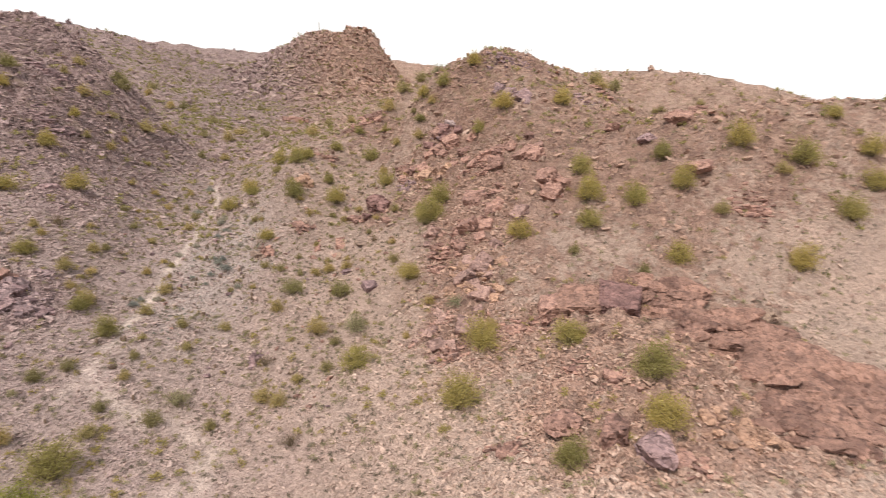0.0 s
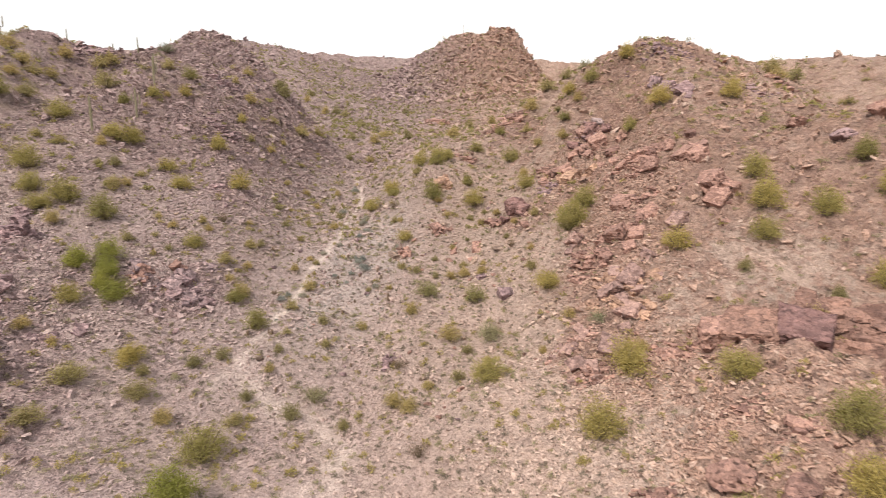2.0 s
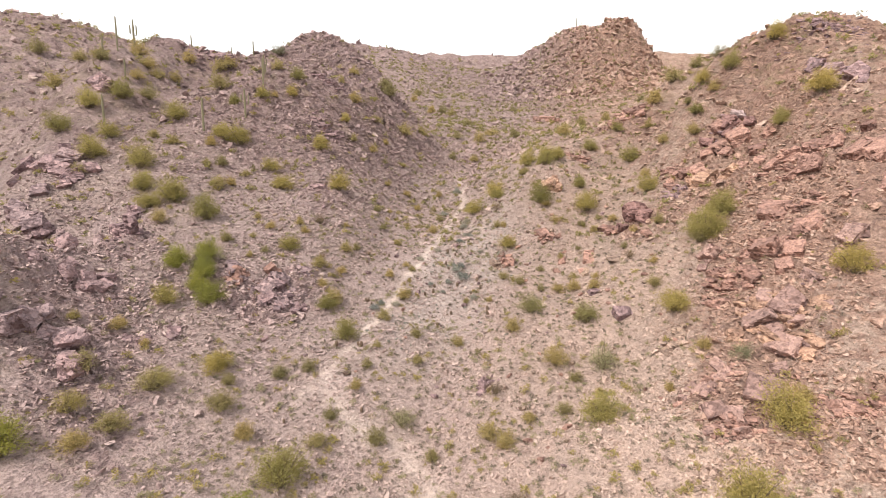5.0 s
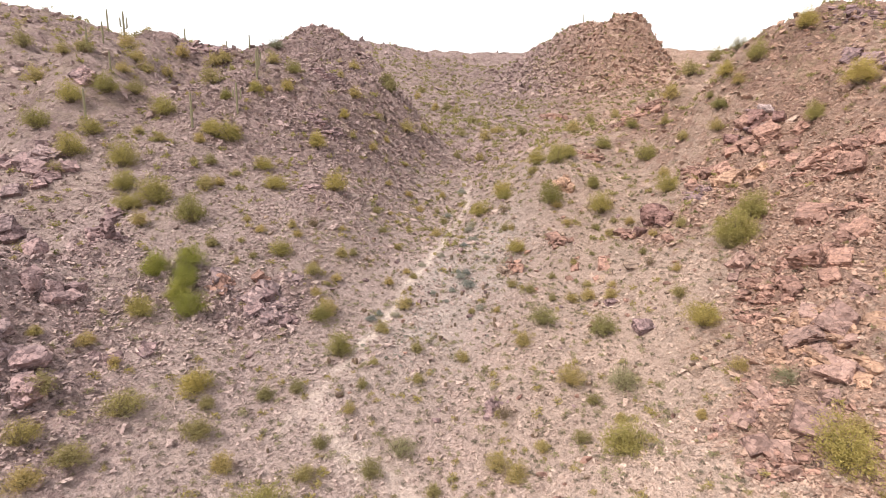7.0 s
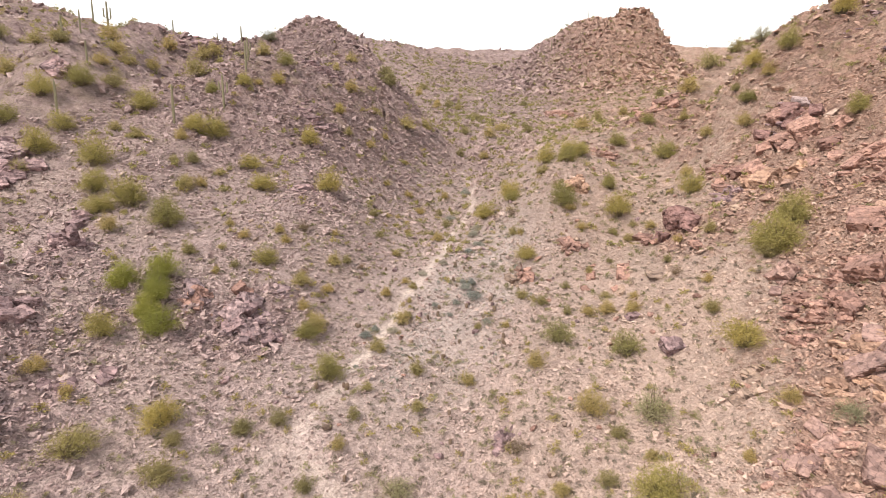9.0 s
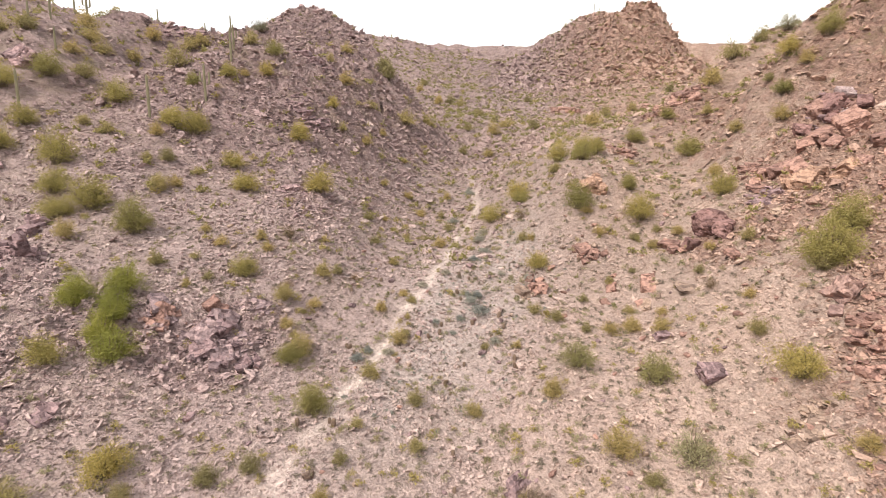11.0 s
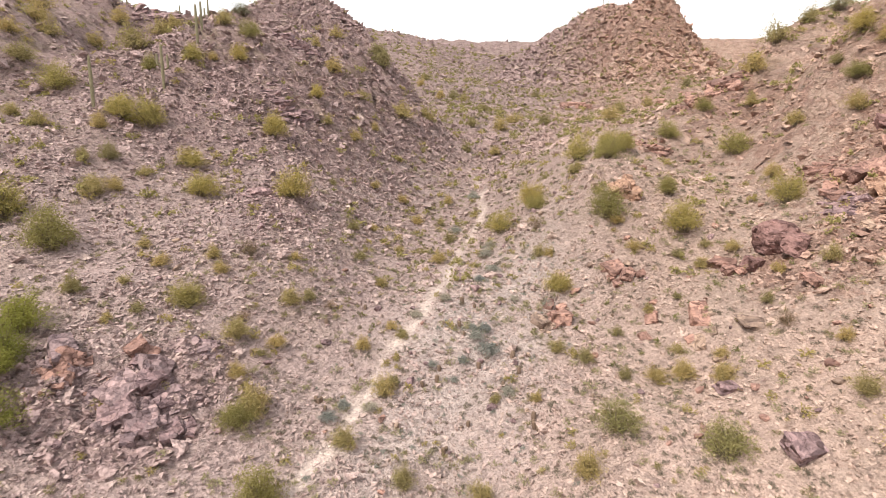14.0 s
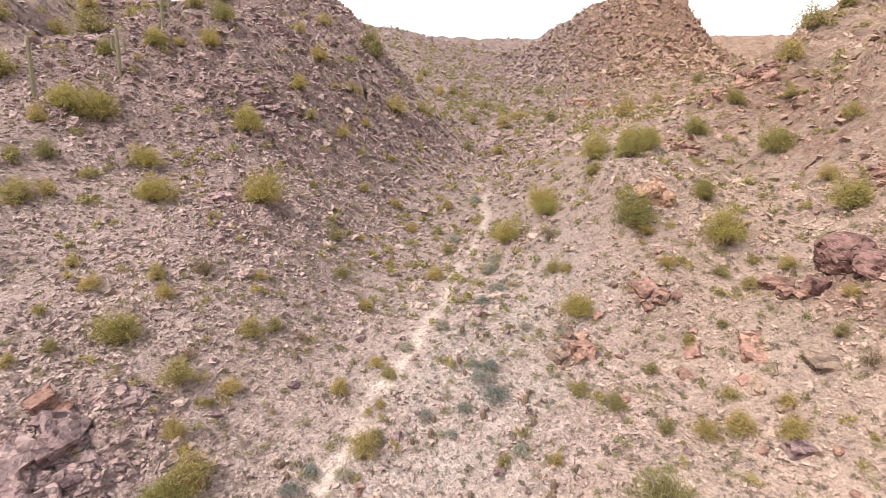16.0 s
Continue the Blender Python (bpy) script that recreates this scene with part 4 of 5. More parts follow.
def shrub_arrays(seed, twigs, per_twig, leaf, tall=0.9, spread_out=1.0, inner=0.45, droop=0.12, slim=0.45, tuftiness=0.085):
    """A shrub of radius about 1: forking stems as quads, and a lumpy dome of small leaves gathered in tufts along the twigs."""
    rng = np.random.RandomState(seed)
    sv, sf, lv = [], [], []
    lobes = rng.normal(size=(7, 2)) * 0.23
    lobe_high = rng.uniform(0.7, 1.1, 7)
    for number in range(twigs):
        own = rng.randint(7)
        a, out = rng.uniform(0, 2 * np.pi), math.sqrt(rng.rand())
        flat = lobes[own] + 0.60 * spread_out * out * np.array([math.cos(a), math.sin(a)])
        dome = math.sqrt(max(0.05, 1 - 0.8 * out * out))
        end = np.array([flat[0], flat[1], max(0.10, tall * lobe_high[own] * dome * rng.uniform(0.35, 1.12))])
        start = rng.normal(0, 0.09, 3) * (1, 1, 0)
        mid = start * 0.45 + end * 0.55 + np.array([0, 0, 0.12 * tall]) + rng.normal(0, 0.05, 3)
        bend = lambda q: (1 - q) ** 2 * start + 2 * q * (1 - q) * mid + q * q * (end - (0, 0, droop * q))
        if number % 4 == 0:
            v, f = quill([bend(q) for q in (0, 0.5, 0.85)], 0.02, 0.25)
            sf += [tuple(i + len(sv) for i in q) for q in f]
            sv += v
        q = (inner + (1.03 - inner) * rng.rand(per_twig) ** 0.7)[:, None]
        c = (1 - q) ** 2 * start + 2 * q * (1 - q) * mid + q * q * end - np.array([0, 0, droop]) * q ** 3
        c = c + rng.normal(0, tuftiness, (per_twig, 3))
        d = rng.normal(size=(per_twig, 3)) + 0.5 * (end - start)
        d = d / np.linalg.norm(d, axis=1)[:, None] * leaf * rng.uniform(0.6, 1.3, (per_twig, 1))
        w = np.cross(d, rng.normal(size=(per_twig, 3)))
        w = w / (np.linalg.norm(w, axis=1)[:, None] + 1e-6) * leaf * slim
        c[:, 2] = np.maximum(c[:, 2], 0.03)
        lv.append(np.stack([c - d, c + d + w, c + d - w], 1).reshape(-1, 3))
    lv = np.concatenate(lv)
    return np.array(sv), np.array(sf), lv, np.arange(len(lv)).reshape(-1, 3)


KINDS = {
    "big": (LEAF_BRIGHT, "creosote_bush", "large yellow-green leafy creosote bush rooted in stony soil", dict(twigs=240, per_twig=24, leaf=0.032, tall=1.45)),
    "lush": (LEAF_LUSH, "palo_verde_bush", "dense bright green palo verde bush among the rocks", dict(twigs=260, per_twig=26, leaf=0.032, tall=1.55)),
    "green": (LEAF_GREEN, "creosote_bush", "yellow-green leafy creosote bush rooted in stony soil", dict(twigs=150, per_twig=22, leaf=0.042, tall=1.45)),
    "small": (LEAF_GREEN, "creosote_bush", "small yellow-green desert bush on stony soil", dict(twigs=90, per_twig=16, leaf=0.058, tall=1.4)),
    "pale": (LEAF_OLIVE, "palo_verde_bush", "broad airy palo verde with pale olive twigs", dict(twigs=200, per_twig=22, leaf=0.03, tall=1.15, slim=0.3, tuftiness=0.06)),
    "sage": (LEAF_SAGE, "grey_green_bush", "open grey-green bush with thin bare twigs", dict(twigs=180, per_twig=20, leaf=0.03, tall=1.1, slim=0.3, tuftiness=0.06)),
    "dry": (LEAF_DRY, "dry_bush", "leafless dry brown twiggy bush", dict(twigs=120, per_twig=14, leaf=0.05, tall=1.1, slim=0.15)),
    "blue": (LEAF_BLUE, "brittlebush", "low rounded silvery blue-grey brittlebush", dict(twigs=90, per_twig=16, leaf=0.06, tall=0.95, inner=0.6)),
}
SHRUBS = {}
for number, (key, (material, _, _, shape)) in enumerate(KINDS.items()):
    SHRUBS[key] = []
    for version in range(5 if key in ("green", "small") else 4 if key == "big" else 3):
        sv, sf, lv, lf = shrub_arrays(100 + 10 * number + version, **shape)
        stems, leaves = mesh_of("trunk", sv, sf, True), mesh_of("foliage", lv, lf)
        stems.materials.append(WOOD)
        leaves.materials.append(material)
        SHRUBS[key].append((stems, leaves))
planting = np.random.RandomState(21)


def plant(kind, x, y, r):
    _, name, label, _ = KINDS[kind]
    stems, leaves = SHRUBS[kind][planting.randint(len(SHRUBS[kind]))]
    made = thing(name, x, y, height_at(x, y) - 0.05 * r, label, "bush", f"{name.replace('_', ' ')} plants on the hillside")
    size = r * 1.22
    made.matrix_basis = pose(x, y, made.location.z, 0, 0, planting.uniform(0, 360)) @ Matrix.Diagonal((size * planting.uniform(0.9, 1.1), size * planting.uniform(0.9, 1.1), size * planting.uniform(0.85, 1.15), 1))
    if kind != "blue":
        under("trunk", stems, made, "grey-brown forking woody stem")
    under("foliage", leaves, made)


# Bushes: x, y, radius
GREEN_A = [(-136.2, 86.5, 2.71), (-107.1, 80.8, 1.55), (-110, 79.2, 1.90), (-106.1, 80.5, 1.86), (-132.1, 258, 4.42), (-127.5, 245, 4.04), (-112.8, 75.6, 3.49), (-120.7, 112.8, 2.06), (-118.3, 97.8, 3.16), (-115.1, 117, 2.42), (-114.1, 119.6, 2.86), (-106.7, 90.7, 1.96), (-116.6, 104.9, 1.92), (-103.9, 90.6, 1.87), (-110, 227.5, 4.20), (-102.2, 84.6, 1.58), (-106.5, 230.5, 4.28), (-98.6, 78.7, 2.45), (-99.6, 73.2, 2.84), (-97.6, 83.2, 1.98), (-86.4, 105.7, 1.83), (-99.6, 67.7, 2.76), (-100.8, 227.7, 3.91), (-90.9, 94.2, 2.32), (-92.7, 71.9, 1.86), (-80.7, 105.5, 1.85), (-91, 83.7, 2.79), (-90.9, 67.2, 2.81), (-81.2, 99.1, 0.97), (-79.6, 102.1, 1.48)]
GREEN_B = [(-82.3, 96.1, 1.71), (-89, 77.1, 1.09), (-85.5, 92, 1.60), (-88.9, 63.7, 1.23), (-85.1, 77.5, 1.17), (-80.5, 198.1, 3.64), (-72.6, 169.7, 1.69), (-83.5, 69.9, 2.95), (-79.1, 118.7, 1.10), (-81.7, 128.1, 1.79), (-81.3, 84.6, 2.34), (-80.6, 81.6, 1.24), (-79.2, 66.9, 1.83), (-78.4, 86.4, 2.10), (-62.1, 142.7, 1.37), (-77.3, 77.4, 0.96), (-74.6, 117, 1.85), (-76.2, 79.6, 1.35), (-75.8, 65.1, 1.91), (-76.1, 132.8, 2.04), (-71.5, 108.9, 1.46), (-64, 166.9, 4.97), (-73.7, 67.6, 2.75), (-74.5, 131.7, 2.44), (-72.5, 75.1, 1.43), (-82.4, 254.7, 3.04), (-64.4, 178.3, 3.55), (-71.5, 63.1, 1.23), (-72.4, 80.9, 0.82), (-69.5, 97.1, 2.12)]
GREEN_C = [(-71.7, 77.2, 1.01), (-71.3, 85.8, 1.73), (-57.8, 146.8, 1.51), (-68.8, 107.7, 0.96), (-69.9, 118.2, 1.32), (-68.1, 68.6, 2.42), (-67.3, 135.4, 2.02), (-66.6, 82.9, 1.79), (-67, 117.4, 0.98), (-66.7, 111.4, 1.28), (-62.8, 58.7, 1.97), (-66.9, 126.3, 2.39), (-63.1, 73.4, 0.70), (-62.4, 66.6, 1.03), (-61.8, 62.2, 1.76), (-55.2, 173.2, 1.95), (-60.6, 69.7, 0.59), (-59.9, 60.5, 1.68), (-60.1, 72.6, 0.91), (-58.8, 47.7, 0.99), (-58.6, 53.5, 1.54), (-59.2, 88.5, 2.12), (-58.8, 59.2, 1.59), (-61.6, 99.1, 0.72), (-62.7, 125.5, 0.86), (-62.7, 117.6, 0.78), (-58.2, 66.5, 0.61), (-57.3, 75.9, 0.85), (-56.2, 41.9, 1.38), (-57.3, 68.4, 0.70)]
GREEN_D = [(-61.2, 108, 0.96), (-55.7, 75.5, 0.83), (-55.3, 48.1, 0.79), (-55.3, 71.4, 1.69), (-53.6, 33.5, 2.58), (-53.1, 81.9, 0.69), (-55, 93.9, 0.87), (-58.7, 111.6, 0.88), (-54.9, 98.1, 0.75), (-50.6, 78, 1.11), (-51.1, 72.4, 1.23), (-51, 89.5, 0.88), (-49.9, 79.7, 0.74), (-50.3, 37.5, 1.41), (-50.1, 40.2, 1.43), (-54.4, 117.9, 1.01), (-49.1, 72.8, 0.50), (-48.9, 74.3, 0.82), (-49, 29.7, 1.80), (-54.7, 108.7, 1.00), (-48.9, 70.1, 0.87), (-50.8, 97.1, 0.81), (-48.7, 51.3, 1.67), (-34.1, 115.4, 1.98), (-38.5, 109.8, 1.77), (-47.4, 88, 0.80), (-52.2, 111.3, 0.76), (-46.7, 50.9, 0.89), (-46.6, 67.6, 1.57), (-46.4, 69.1, 1.29)]
GREEN_E = [(-49, 99.1, 0.66), (-37.5, 107.9, 1.56), (-33.5, 110.9, 1.11), (-45.2, 48.5, 1.44), (-43.9, 79.4, 0.84), (-47.9, 105, 0.86), (-38.6, 165.5, 2.77), (-43.6, 55.2, 1.14), (-42.8, 82.3, 0.72), (-45.5, 97.1, 0.98), (-30.1, 115.1, 1.79), (-41.2, 105.4, 1.94), (-42, 47.9, 1.12), (-29.8, 112.4, 1.76), (-41.6, 82.1, 0.74), (-41.4, 57.3, 0.91), (-41.1, 64, 1.61), (-40.8, 79.7, 0.49), (-46.7, 229.5, 4.00), (-40.1, 76.6, 1.10), (-39.9, 77.8, 0.67), (-40.1, 70.8, 1.04), (-28.5, 116.3, 1.78), (-37.1, 64.5, 0.78), (-36.4, 54.7, 0.86), (-36.3, 61.2, 0.76), (-36, 58.2, 0.81), (-36, 51.7, 1.11), (-36.3, 46.3, 2.45), (-34.3, 99.4, 0.80)]
GREEN_F = [(-34.9, 70.9, 1.01), (-33.3, 99.3, 0.69), (-40, 244.4, 4.80), (-33.8, 39.8, 2.91), (-32.6, 66.4, 0.88), (-32.3, 80.5, 0.57), (-31.5, 55.2, 1.11), (-31.1, 95.7, 1.47), (-30.3, 73.5, 0.95), (-29.2, 87.6, 0.84), (-28, 103, 2.07), (-29.2, 81.7, 0.66), (-26.8, 102.7, 0.83), (-26.7, 87.9, 0.85), (-26, 56.8, 0.96), (-29.5, 272.1, 4.24), (-24.7, 100.7, 0.80), (-24.9, 92.7, 0.70), (-24, 125.4, 1.86), (-24.1, 76.5, 1.19), (-23.2, 87, 0.73), (-22.5, 95.7, 0.73), (-22.1, 107.7, 1.57), (-21.7, 61.5, 1.28), (-21, 87.8, 0.95), (-20.5, 101.3, 0.82), (-20.4, 103.9, 2.48), (-20.2, 97.3, 0.62), (-19.7, 60.6, 1.25), (-19.9, 132.8, 1.50)]
GREEN_G = [(-19.5, 91.4, 0.75), (-19, 88.7, 1.16), (-18.4, 100.5, 0.88), (-18.2, 64.4, 0.86), (-18.1, 102.7, 0.77), (-17.5, 72.7, 1.43), (-16.3, 90.7, 0.73), (-16.1, 88.2, 1.15), (-15.7, 102, 0.95), (-15.5, 120.2, 2.07), (-14.8, 65.6, 0.87), (-15, 71.5, 0.93), (-14.2, 99.4, 0.73), (-13.7, 132.6, 1.24), (-13.4, 140.2, 2.44), (-13, 95, 0.74), (-12, 112.2, 1.10), (-12, 97.9, 0.77), (-11.7, 69.3, 0.75), (-10.7, 63, 2.06), (-11.1, 106.7, 1.82), (-10.4, 146.8, 2.37), (-9.8, 117.7, 1.27), (-8.7, 96.4, 1.01), (-8.4, 89, 0.79), (-7.9, 84.7, 1.08), (-6.1, 119.8, 0.96), (-5.8, 151.7, 1.82), (-5.1, 79.5, 2.01), (-4.8, 68.2, 0.73)]
GREEN_H = [(-4.7, 116.2, 1.67), (-4.6, 113.4, 1.21), (-4, 120.4, 2.00), (-3, 89.3, 2.26), (-2.2, 117.5, 1.29), (-1.8, 72.9, 1.07), (-0.6, 92.5, 2.35), (0.2, 119.2, 2.22), (1.4, 54.4, 2.78), (4.5, 62.4, 2.54), (5.9, 65.5, 1.12), (7, 107.3, 1.64), (6.5, 121.7, 1.94), (11.6, 106.8, 2.82), (10.4, 42.5, 1.74), (11, 76.1, 2.13), (14.1, 58.2, 2.18), (17.5, 72.7, 0.94), (19.3, 44.6, 2.93), (22.6, 105.9, 2.19), (20.7, 83.5, 1.94), (20.5, 76.1, 1.97), (20, 49.1, 3.65), (20.9, 79.7, 2.48), (23.2, 67.4, 1.45), (26.2, 69.7, 0.95), (27.5, 78, 2.07), (31.1, 71.4, 2.16), (33.6, 84, 1.81), (37.4, 134.4, 4.36)]
GREEN_I = [(37.3, 138.7, 2.93), (34.2, 78.3, 2.14), (108.6, 286.2, 7.82), (43.4, 142.6, 5.32), (38.2, 74.8, 1.27), (44, 82.2, 2.89), (45.4, 67.9, 2.14), (48.5, 78.1, 1.42), (51.5, 79.1, 2.43), (55.5, 73.6, 2.15), (59.9, 85.2, 1.61), (60.3, 76.5, 2.01), (62, 80.4, 2.10), (111.5, 286.3, 6.37), (130, 283, 8.01)]
DRY_A = [(-55.7, 78.8, 1.38), (-51.9, 73.7, 0.83), (-48.4, 80.9, 0.79), (-36, 103.6, 1.24), (-23, 67, 1.31), (-16, 53.2, 1.24), (-11.8, 92, 1.13)]
BLUE_A = [(-51.8, 121.3, 1.19), (-49.1, 109, 1.02), (-42.3, 72.3, 0.73), (-42.1, 73.9, 0.71), (-41.7, 84.6, 0.83), (-40.2, 74.9, 0.66), (-40.8, 101.4, 0.79), (-40.3, 88, 0.63), (-40.6, 99.7, 1.07), (-39.1, 94.2, 0.73), (-38.8, 96.5, 0.85), (-37.9, 80.6, 0.51), (-36.3, 85.3, 0.54), (-35.8, 80.4, 0.50), (-35.8, 82.1, 0.63), (-35.7, 84.6, 0.74), (-35.2, 85.9, 0.86), (-34.8, 92.2, 0.60), (-34.3, 83.9, 1.12), (-31.8, 93.3, 0.66), (-31.5, 81.6, 0.80)]
PALE_A = [(-78.2, 53.1, 1.47), (-61.1, 44.6, 0.99), (-53.7, 38.9, 1.77), (-51.2, 45.6, 2.25), (-22.8, 80.6, 2.13), (-15.8, 81.3, 2.46)]
SAGE_A = [(-30.3, 58.2, 1.71), (-12.5, 74.1, 2.57), (1.7, 70.2, 1.47)]
LUSH = [(-60.5, 60), (-34, 42), (-52.5, 32), (-57, 41)]  # where the greenest bushes stand
for row in (GREEN_A, GREEN_B, GREEN_C, GREEN_D, GREEN_E, GREEN_F, GREEN_G, GREEN_H, GREEN_I):
    for x, y, r in row:
        near = math.hypot(x + 12, y - 40)
        lush = min(math.hypot(x - px, y - py) for px, py in LUSH) < 4 and r > 1.4
        plant("lush" if lush else "small" if near > 95 or r < 0.8 else ("big" if r > 1.45 else "green"), x, y, min(r, 2.4))
for kind, row in (("pale", PALE_A), ("sage", SAGE_A), ("dry", DRY_A), ("blue", BLUE_A)):
    for x, y, r in row:
        plant(kind, x, y, min(r, 2.8))

plant("sage", -105.3, 128.6, 2.66)
plant("sage", -1.1, 157.1, 2.92)
plant("sage", -106.8, 126.9, 1.63)
plant("lush", -57.9, 57.7, 1.62)
plant("lush", -56, 56.8, 1.93)
plant("green", -3, 88.8, 1.33)
plant("big", -1.8, 89.5, 2.36)

def scrub(name, count, stretch, low, high, shapes, material, label, seed, wish):
    """Shrubs too many to count; with a pair as the stretch they fan out up the hills, larger ones farther off."""
    rng = np.random.RandomState(seed)
    if len(stretch) == 2:
        x, y, warm, rock, far = up_the_hills(rng, count, *stretch, wish)
        grow = np.maximum(0.85, (far / 90) ** 0.6)
    else:
        x, y, warm, rock = on_slope(rng, count, stretch, wish)
        grow = 1.0
    size = rng.uniform(low, high, len(x)) * grow
    me = strewn(name, shapes, np.stack([x, y, surface(x, y) - 0.03], 1), turned(rng, len(x), 0.08), size, rng)
    me.materials.append(material)
    tagged(new(name, me), label, "shrubs", kind="stuff")


def tuft(seed, twigs, per_twig, leaf, tall):
    _, _, lv, lf = shrub_arrays(seed, twigs, per_twig, leaf, tall, inner=0.6, slim=0.5)
    return lv, lf


clumps = lambda w, c, x, y: np.clip(0.42 - 1.2 * w + 0.9 * rough_noise(x / 6 + c, y / 6), 0, 1)
scrub("low_green_scrub", 4200, (34, 420), 0.3, 0.95, [tuft(300 + k, 22, 6, 0.12, 1.25) for k in range(4)], LEAF_OLIVE,
      "scattered small yellow-green desert scrub", 31, lambda r, w, g, x, y: clumps(w, 4, x, y) * (1 - 0.5 * r))
scrub("straw_tufts", 3000, (44, 300), 0.16, 0.5, [tuft(310 + k, 12, 4, 0.2, 0.8) for k in range(4)], LEAF_STRAW,
      "dry straw-coloured tufts between the stones", 32, lambda r, w, g, x, y: clumps(w, 9, x, y) * (1 - 0.6 * r))
scrub("olive_scrub", 5600, (72, 480), 0.2, 0.7, [tuft(320 + k, 14, 4, 0.18, 1.1) for k in range(4)], LEAF_OLIVE,
      "low olive scrub dotted over the slopes", 33, lambda r, w, g, x, y: clumps(w, 17, x, y) * (1 - 0.5 * r))
scrub("hillside_scrub", 5200, (80, 500), 0.4, 1.1, [tuft(360 + k, 14, 4, 0.17, 1.1) for k in range(4)], LEAF_OLIVE,
      "olive bushes dotting the far hillsides", 37, lambda r, w, g, x, y: np.clip(0.55 + 0.6 * rough_noise(x / 22, y / 22), 0, 1))
scrub("grey_mounds", 5000, (26, 260), 0.16, 0.45, [tuft(350 + k, 12, 4, 0.2, 0.7) for k in range(4)], LEAF_GREY,
      "low rounded grey-brown dormant shrubs", 36, lambda r, w, g, x, y: clumps(w, 13, x, y) * (1 - 0.5 * r))
scrub("low_bushes", 5200, (-64, 52, 34, 132), 0.26, 0.66, [tuft(380 + k, 21, 6, 0.105, 1.15) for k in range(4)], LEAF_SAGE,
      "many low grey-green bushes over the valley floor and slopes", 39, lambda r, w, g, x, y: np.clip(0.6 - w - 0.6 * r + 0.6 * rough_noise(x / 8, y / 8), 0, 1))
scrub("valley_mounds", 10500, (-66, 58, 40, 128), 0.22, 0.52, [tuft(370 + k, 18, 5, 0.13, 0.9) for k in range(4)], LEAF_GREY,
      "small rounded grey-brown shrubs on the valley floor", 38, lambda r, w, g, x, y: np.clip(0.55 - w - r + 0.5 * rough_noise(x / 5, y / 5), 0, 1))
scrub("head_scrub", 9000, (-190, 45, 150, 430), 0.55, 1.5, [tuft(390 + k, 10, 3, 0.22, 1.0) for k in range(4)], LEAF_OLIVE,
      "olive scrub thickly dotting the head of the valley", 40, lambda r, w, g, x, y: np.clip(0.6 + 0.7 * rough_noise(x / 18, y / 18), 0, 1))
scrub("yellow_green_tufts", 1900, (-74, 50, 40, 126), 0.28, 0.6, [tuft(400 + k, 30, 6, 0.09, 1.3) for k in range(4)], LEAF_GREEN,
      "small upright yellow-green tufts scattered over the valley floor", 41, lambda r, w, g, x, y: np.clip(0.5 - w - 0.4 * r + 0.6 * rough_noise(x / 7, y / 7 + 3), 0, 1))
scrub("silvery_scrub", 760, (-48, -20, 66, 112), 0.2, 0.48, [tuft(330 + k, 24, 6, 0.11, 0.65) for k in range(3)], LEAF_BLUE,
      "low silvery blue-grey brittlebush on the gravel", 34, lambda r, w, g, x, y: np.clip(0.7 * g, 0, 1))

# ---- cacti ----
def ribbed(name, height, wide, material, ribs=12, bent=None, rings=14):
    """A ribbed cactus column with a domed top; bent leads the axis (0 to 1) as (x, z)."""
    bm = bmesh.new()
    loops = []
    for k in range(rings + 1):
        s = k / rings
        ox, oz = bent(s) if bent else (0.0, s * height)
        r = wide * (0.82 + 0.18 * math.sin(math.pi * min(1, s * 1.2))) * (math.sqrt(max(0.0, 1 - max(0.0, (s - 0.9) / 0.1) ** 2)) * 0.96 + 0.04)
        ring = []
        for i in range(ribs * 2):
            a = math.pi * i / ribs
            q = r * (1.0 if i % 2 else 0.84)
            ring.append(bm.verts.new((ox + q * math.cos(a), q * math.sin(a), oz)))
        loops.append(ring)
    for low, high in zip(loops, loops[1:]):
        for i in range(ribs * 2):
            j = (i + 1) % (ribs * 2)
            bm.faces.new((low[i], low[j], high[j], high[i]))
    bm.faces.new(loops[-1])
    bm.faces.new(loops[0][::-1])
    me = bpy.data.meshes.new(name)
    bm.to_mesh(me)
    bm.free()
    me.materials.append(material)
    return me


def saguaro(x, y, height, arms=(), turn=0.0):
    """A tall columnar cactus; arms: (height on the trunk, reach, rise, heading)."""
    made = thing("saguaro_cactus", x, y, height_at(x, y) - 0.1, f"tall ribbed saguaro cactus {'with upturned arms' if arms else 'with a single column'} on the slope", "cactus", "saguaros on the ridge")
    under("trunk", ribbed("trunk", height, 0.022 * height + 0.07, CACTUS), made)
    for at, reach, rise, heading in arms:
        def bent(s, reach=reach, rise=rise):
            if s < 0.4:
                a = s / 0.4 * math.pi / 2
                return reach * math.sin(a), reach * 0.5 * (1 - math.cos(a))
            return reach, reach * 0.5 + rise * (s - 0.4) / 0.6
        arm = under("arm", ribbed("arm", rise, 0.017 * height + 0.05, CACTUS, 10, bent), made)
        arm.matrix_basis = pose(0, 0, at, 0, 0, heading)


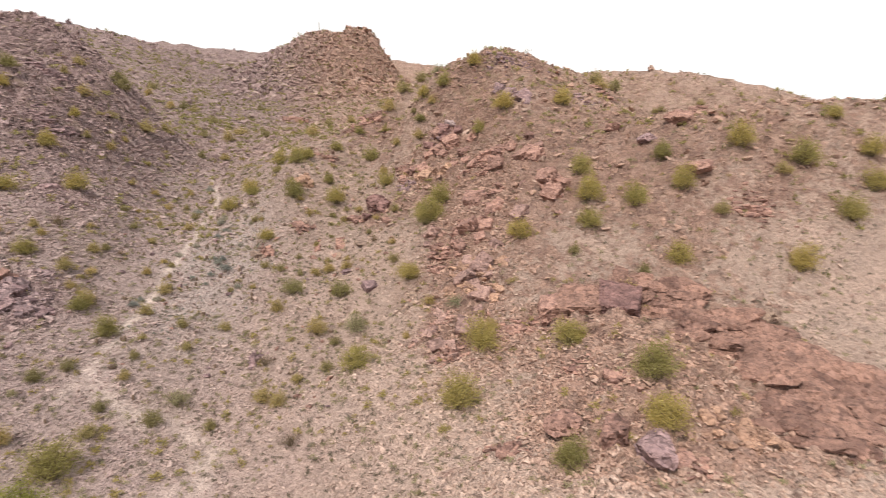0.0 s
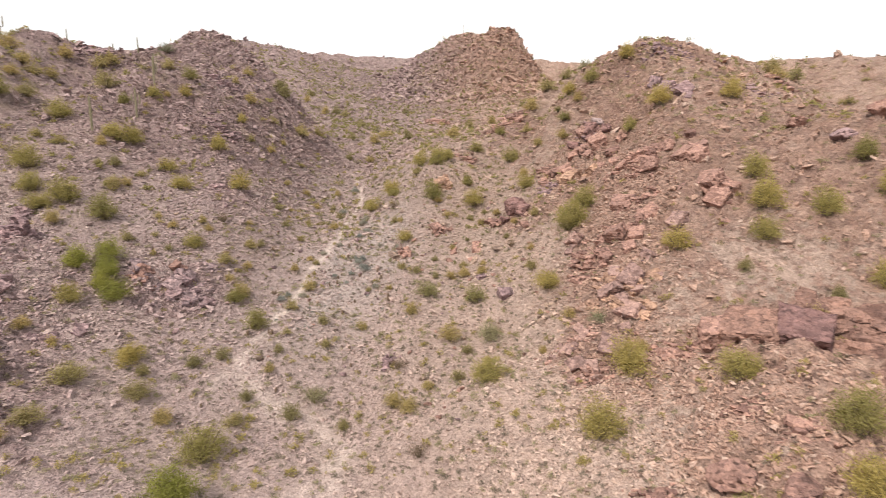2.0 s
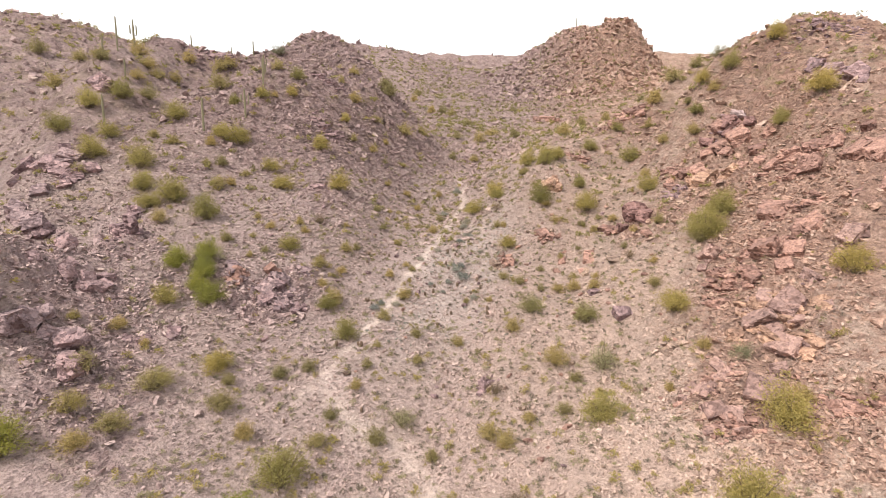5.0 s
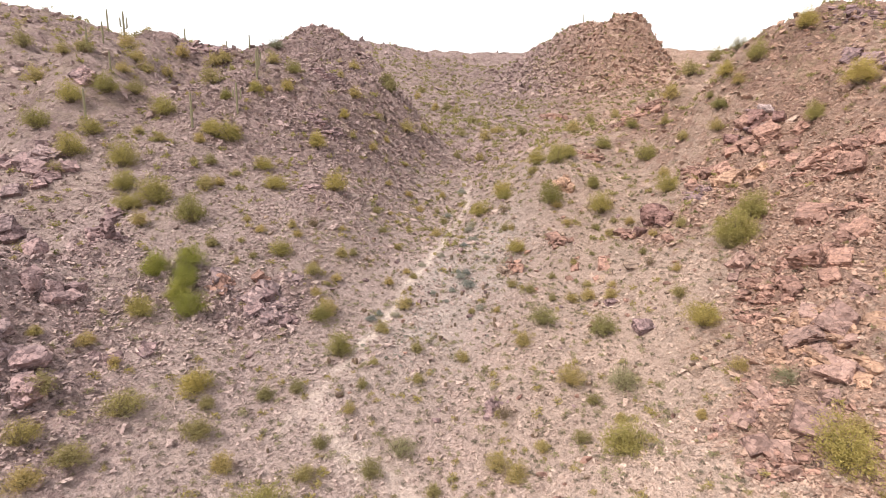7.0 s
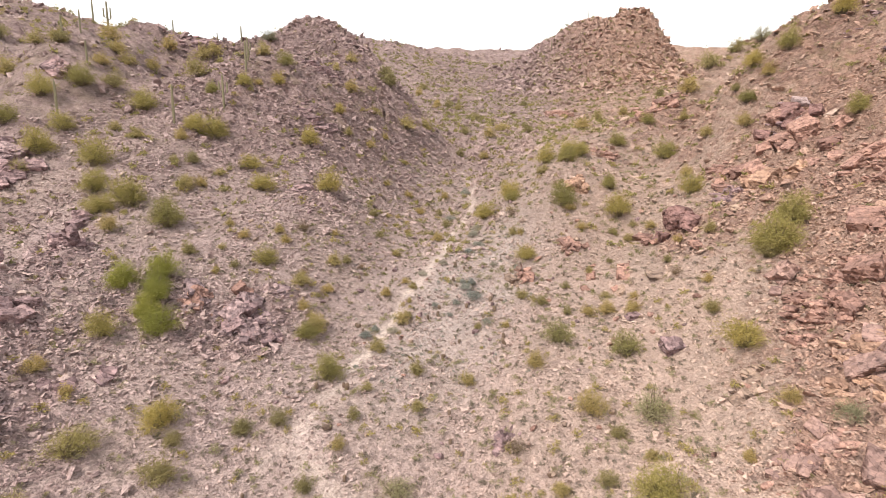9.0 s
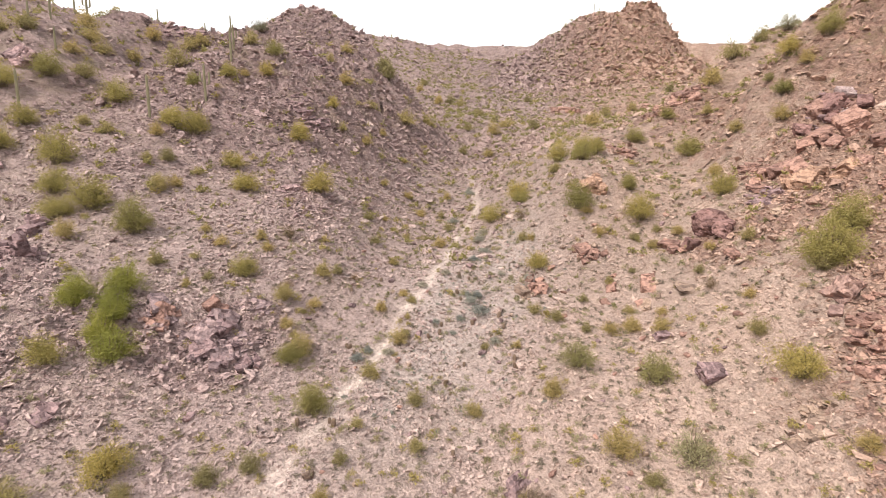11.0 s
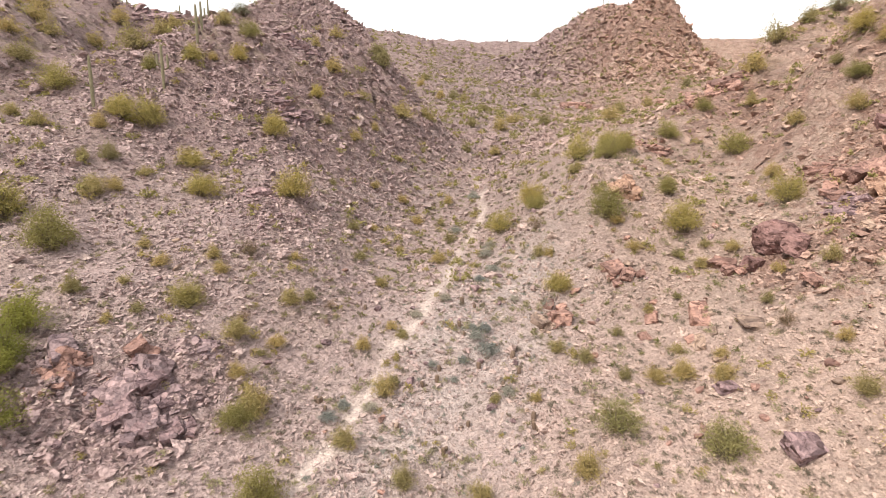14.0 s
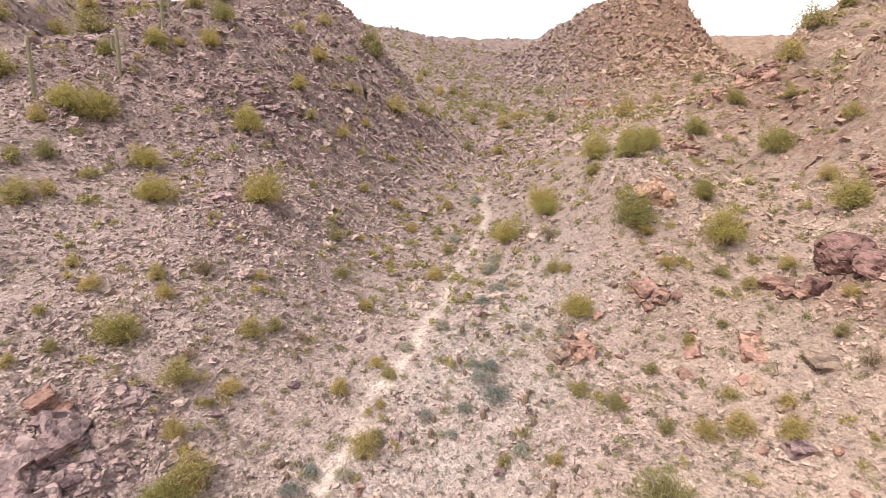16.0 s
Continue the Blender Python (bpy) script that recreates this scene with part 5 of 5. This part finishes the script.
saguaro(-84.2, 83.4, 6.2)
saguaro(-81.8, 91.2, 5.6, [(2.4, 0.7, 1.6, 30), (2.9, 0.6, 1.2, 210)])
saguaro(-95.7, 72.9, 5.2)
saguaro(-106.5, 81.2, 4.4)
saguaro(-150.3, 115.1, 6.2)
saguaro(-129.2, 104.6, 6.6, [(2.6, 0.8, 2.2, 20), (3.0, 0.8, 1.8, 200)])
saguaro(-124.2, 117, 3.4)
saguaro(-116.8, 123.1, 2.6)
saguaro(-111.4, 125.4, 4.2)
saguaro(-101.6, 81.8, 3.8)
saguaro(-86.5, 101.9, 4.6, [(2.2, 0.5, 1.2, 40)])
saguaro(-84.2, 99, 5.6, [(2.6, 0.6, 1.4, 60)])
saguaro(-108.1, 85.3, 4.0)
saguaro(-82.4, 384, 7.0)
saguaro(-100.1, 364, 6.5)

BARREL = [ribbed("barrel_cactus", 0.5, 0.16, CACTUS_DARK, 9, None, 8), ribbed("barrel_cactus", 0.62, 0.17, CACTUS_DARK, 9, None, 8)]


def barrel(x, y, size=1.0):
    made = new("barrel_cactus", BARREL[planting.randint(2)])
    made.matrix_world = pose(x, y, height_at(x, y) - 0.04, planting.normal(0, 5), planting.normal(0, 5), planting.uniform(0, 360)) @ Matrix.Diagonal((size, size, size, 1))
    tagged(made, "small dark brown barrel cactus among loose stones", "cactus", "barrel cacti on the slope")


barrel(-36.9, 79.7, 0.83)
barrel(-37.8, 78.8, 0.94)
barrel(-44.1, 73.2, 1.07)
barrel(-38.6, 88.3, 1.19)
barrel(-37.4, 88.5, 0.91)
barrel(-37.4, 85.2, 1.16)
barrel(-49.6, 72.3, 0.92)
barrel(-43, 72.9, 0.84)
barrel(-37.2, 80.6, 1.09)
barrel(-34.4, 82.4, 1.25)
barrel(-47.7, 79.3, 1.12)
barrel(-29, 80.4, 1.16)
barrel(-25.6, 94.5, 0.84)
barrel(-32.3, 84.7, 1.21)
barrel(-37, 79.7, 1.09)
barrel(-28.9, 80, 0.95)
barrel(-33.5, 78.1, 1.01)
barrel(-34.2, 75.6, 0.83)
barrel(-43.9, 73.2, 0.97)
barrel(-46.4, 83.4, 1.02)
barrel(-36.6, 84.3, 0.82)
barrel(-28.7, 79.7, 1.11)
barrel(-32.1, 82, 0.84)
barrel(-34.2, 75.2, 1.04)
barrel(-43.8, 73.4, 0.81)
barrel(-38.7, 63.7, 1.23)
barrel(-41.2, 62.3, 1.17)
barrel(-27.3, 65, 0.82)
barrel(-34.3, 56.9, 0.95)
barrel(-28.4, 79.6, 1.06)
barrel(-40.3, 51.8, 0.80)
barrel(-28.7, 65.4, 1.04)
barrel(-39.3, 64, 0.92)
barrel(-30.1, 68.3, 1.04)
barrel(-31.3, 83.6, 1.02)
barrel(-26.6, 97.7, 0.97)
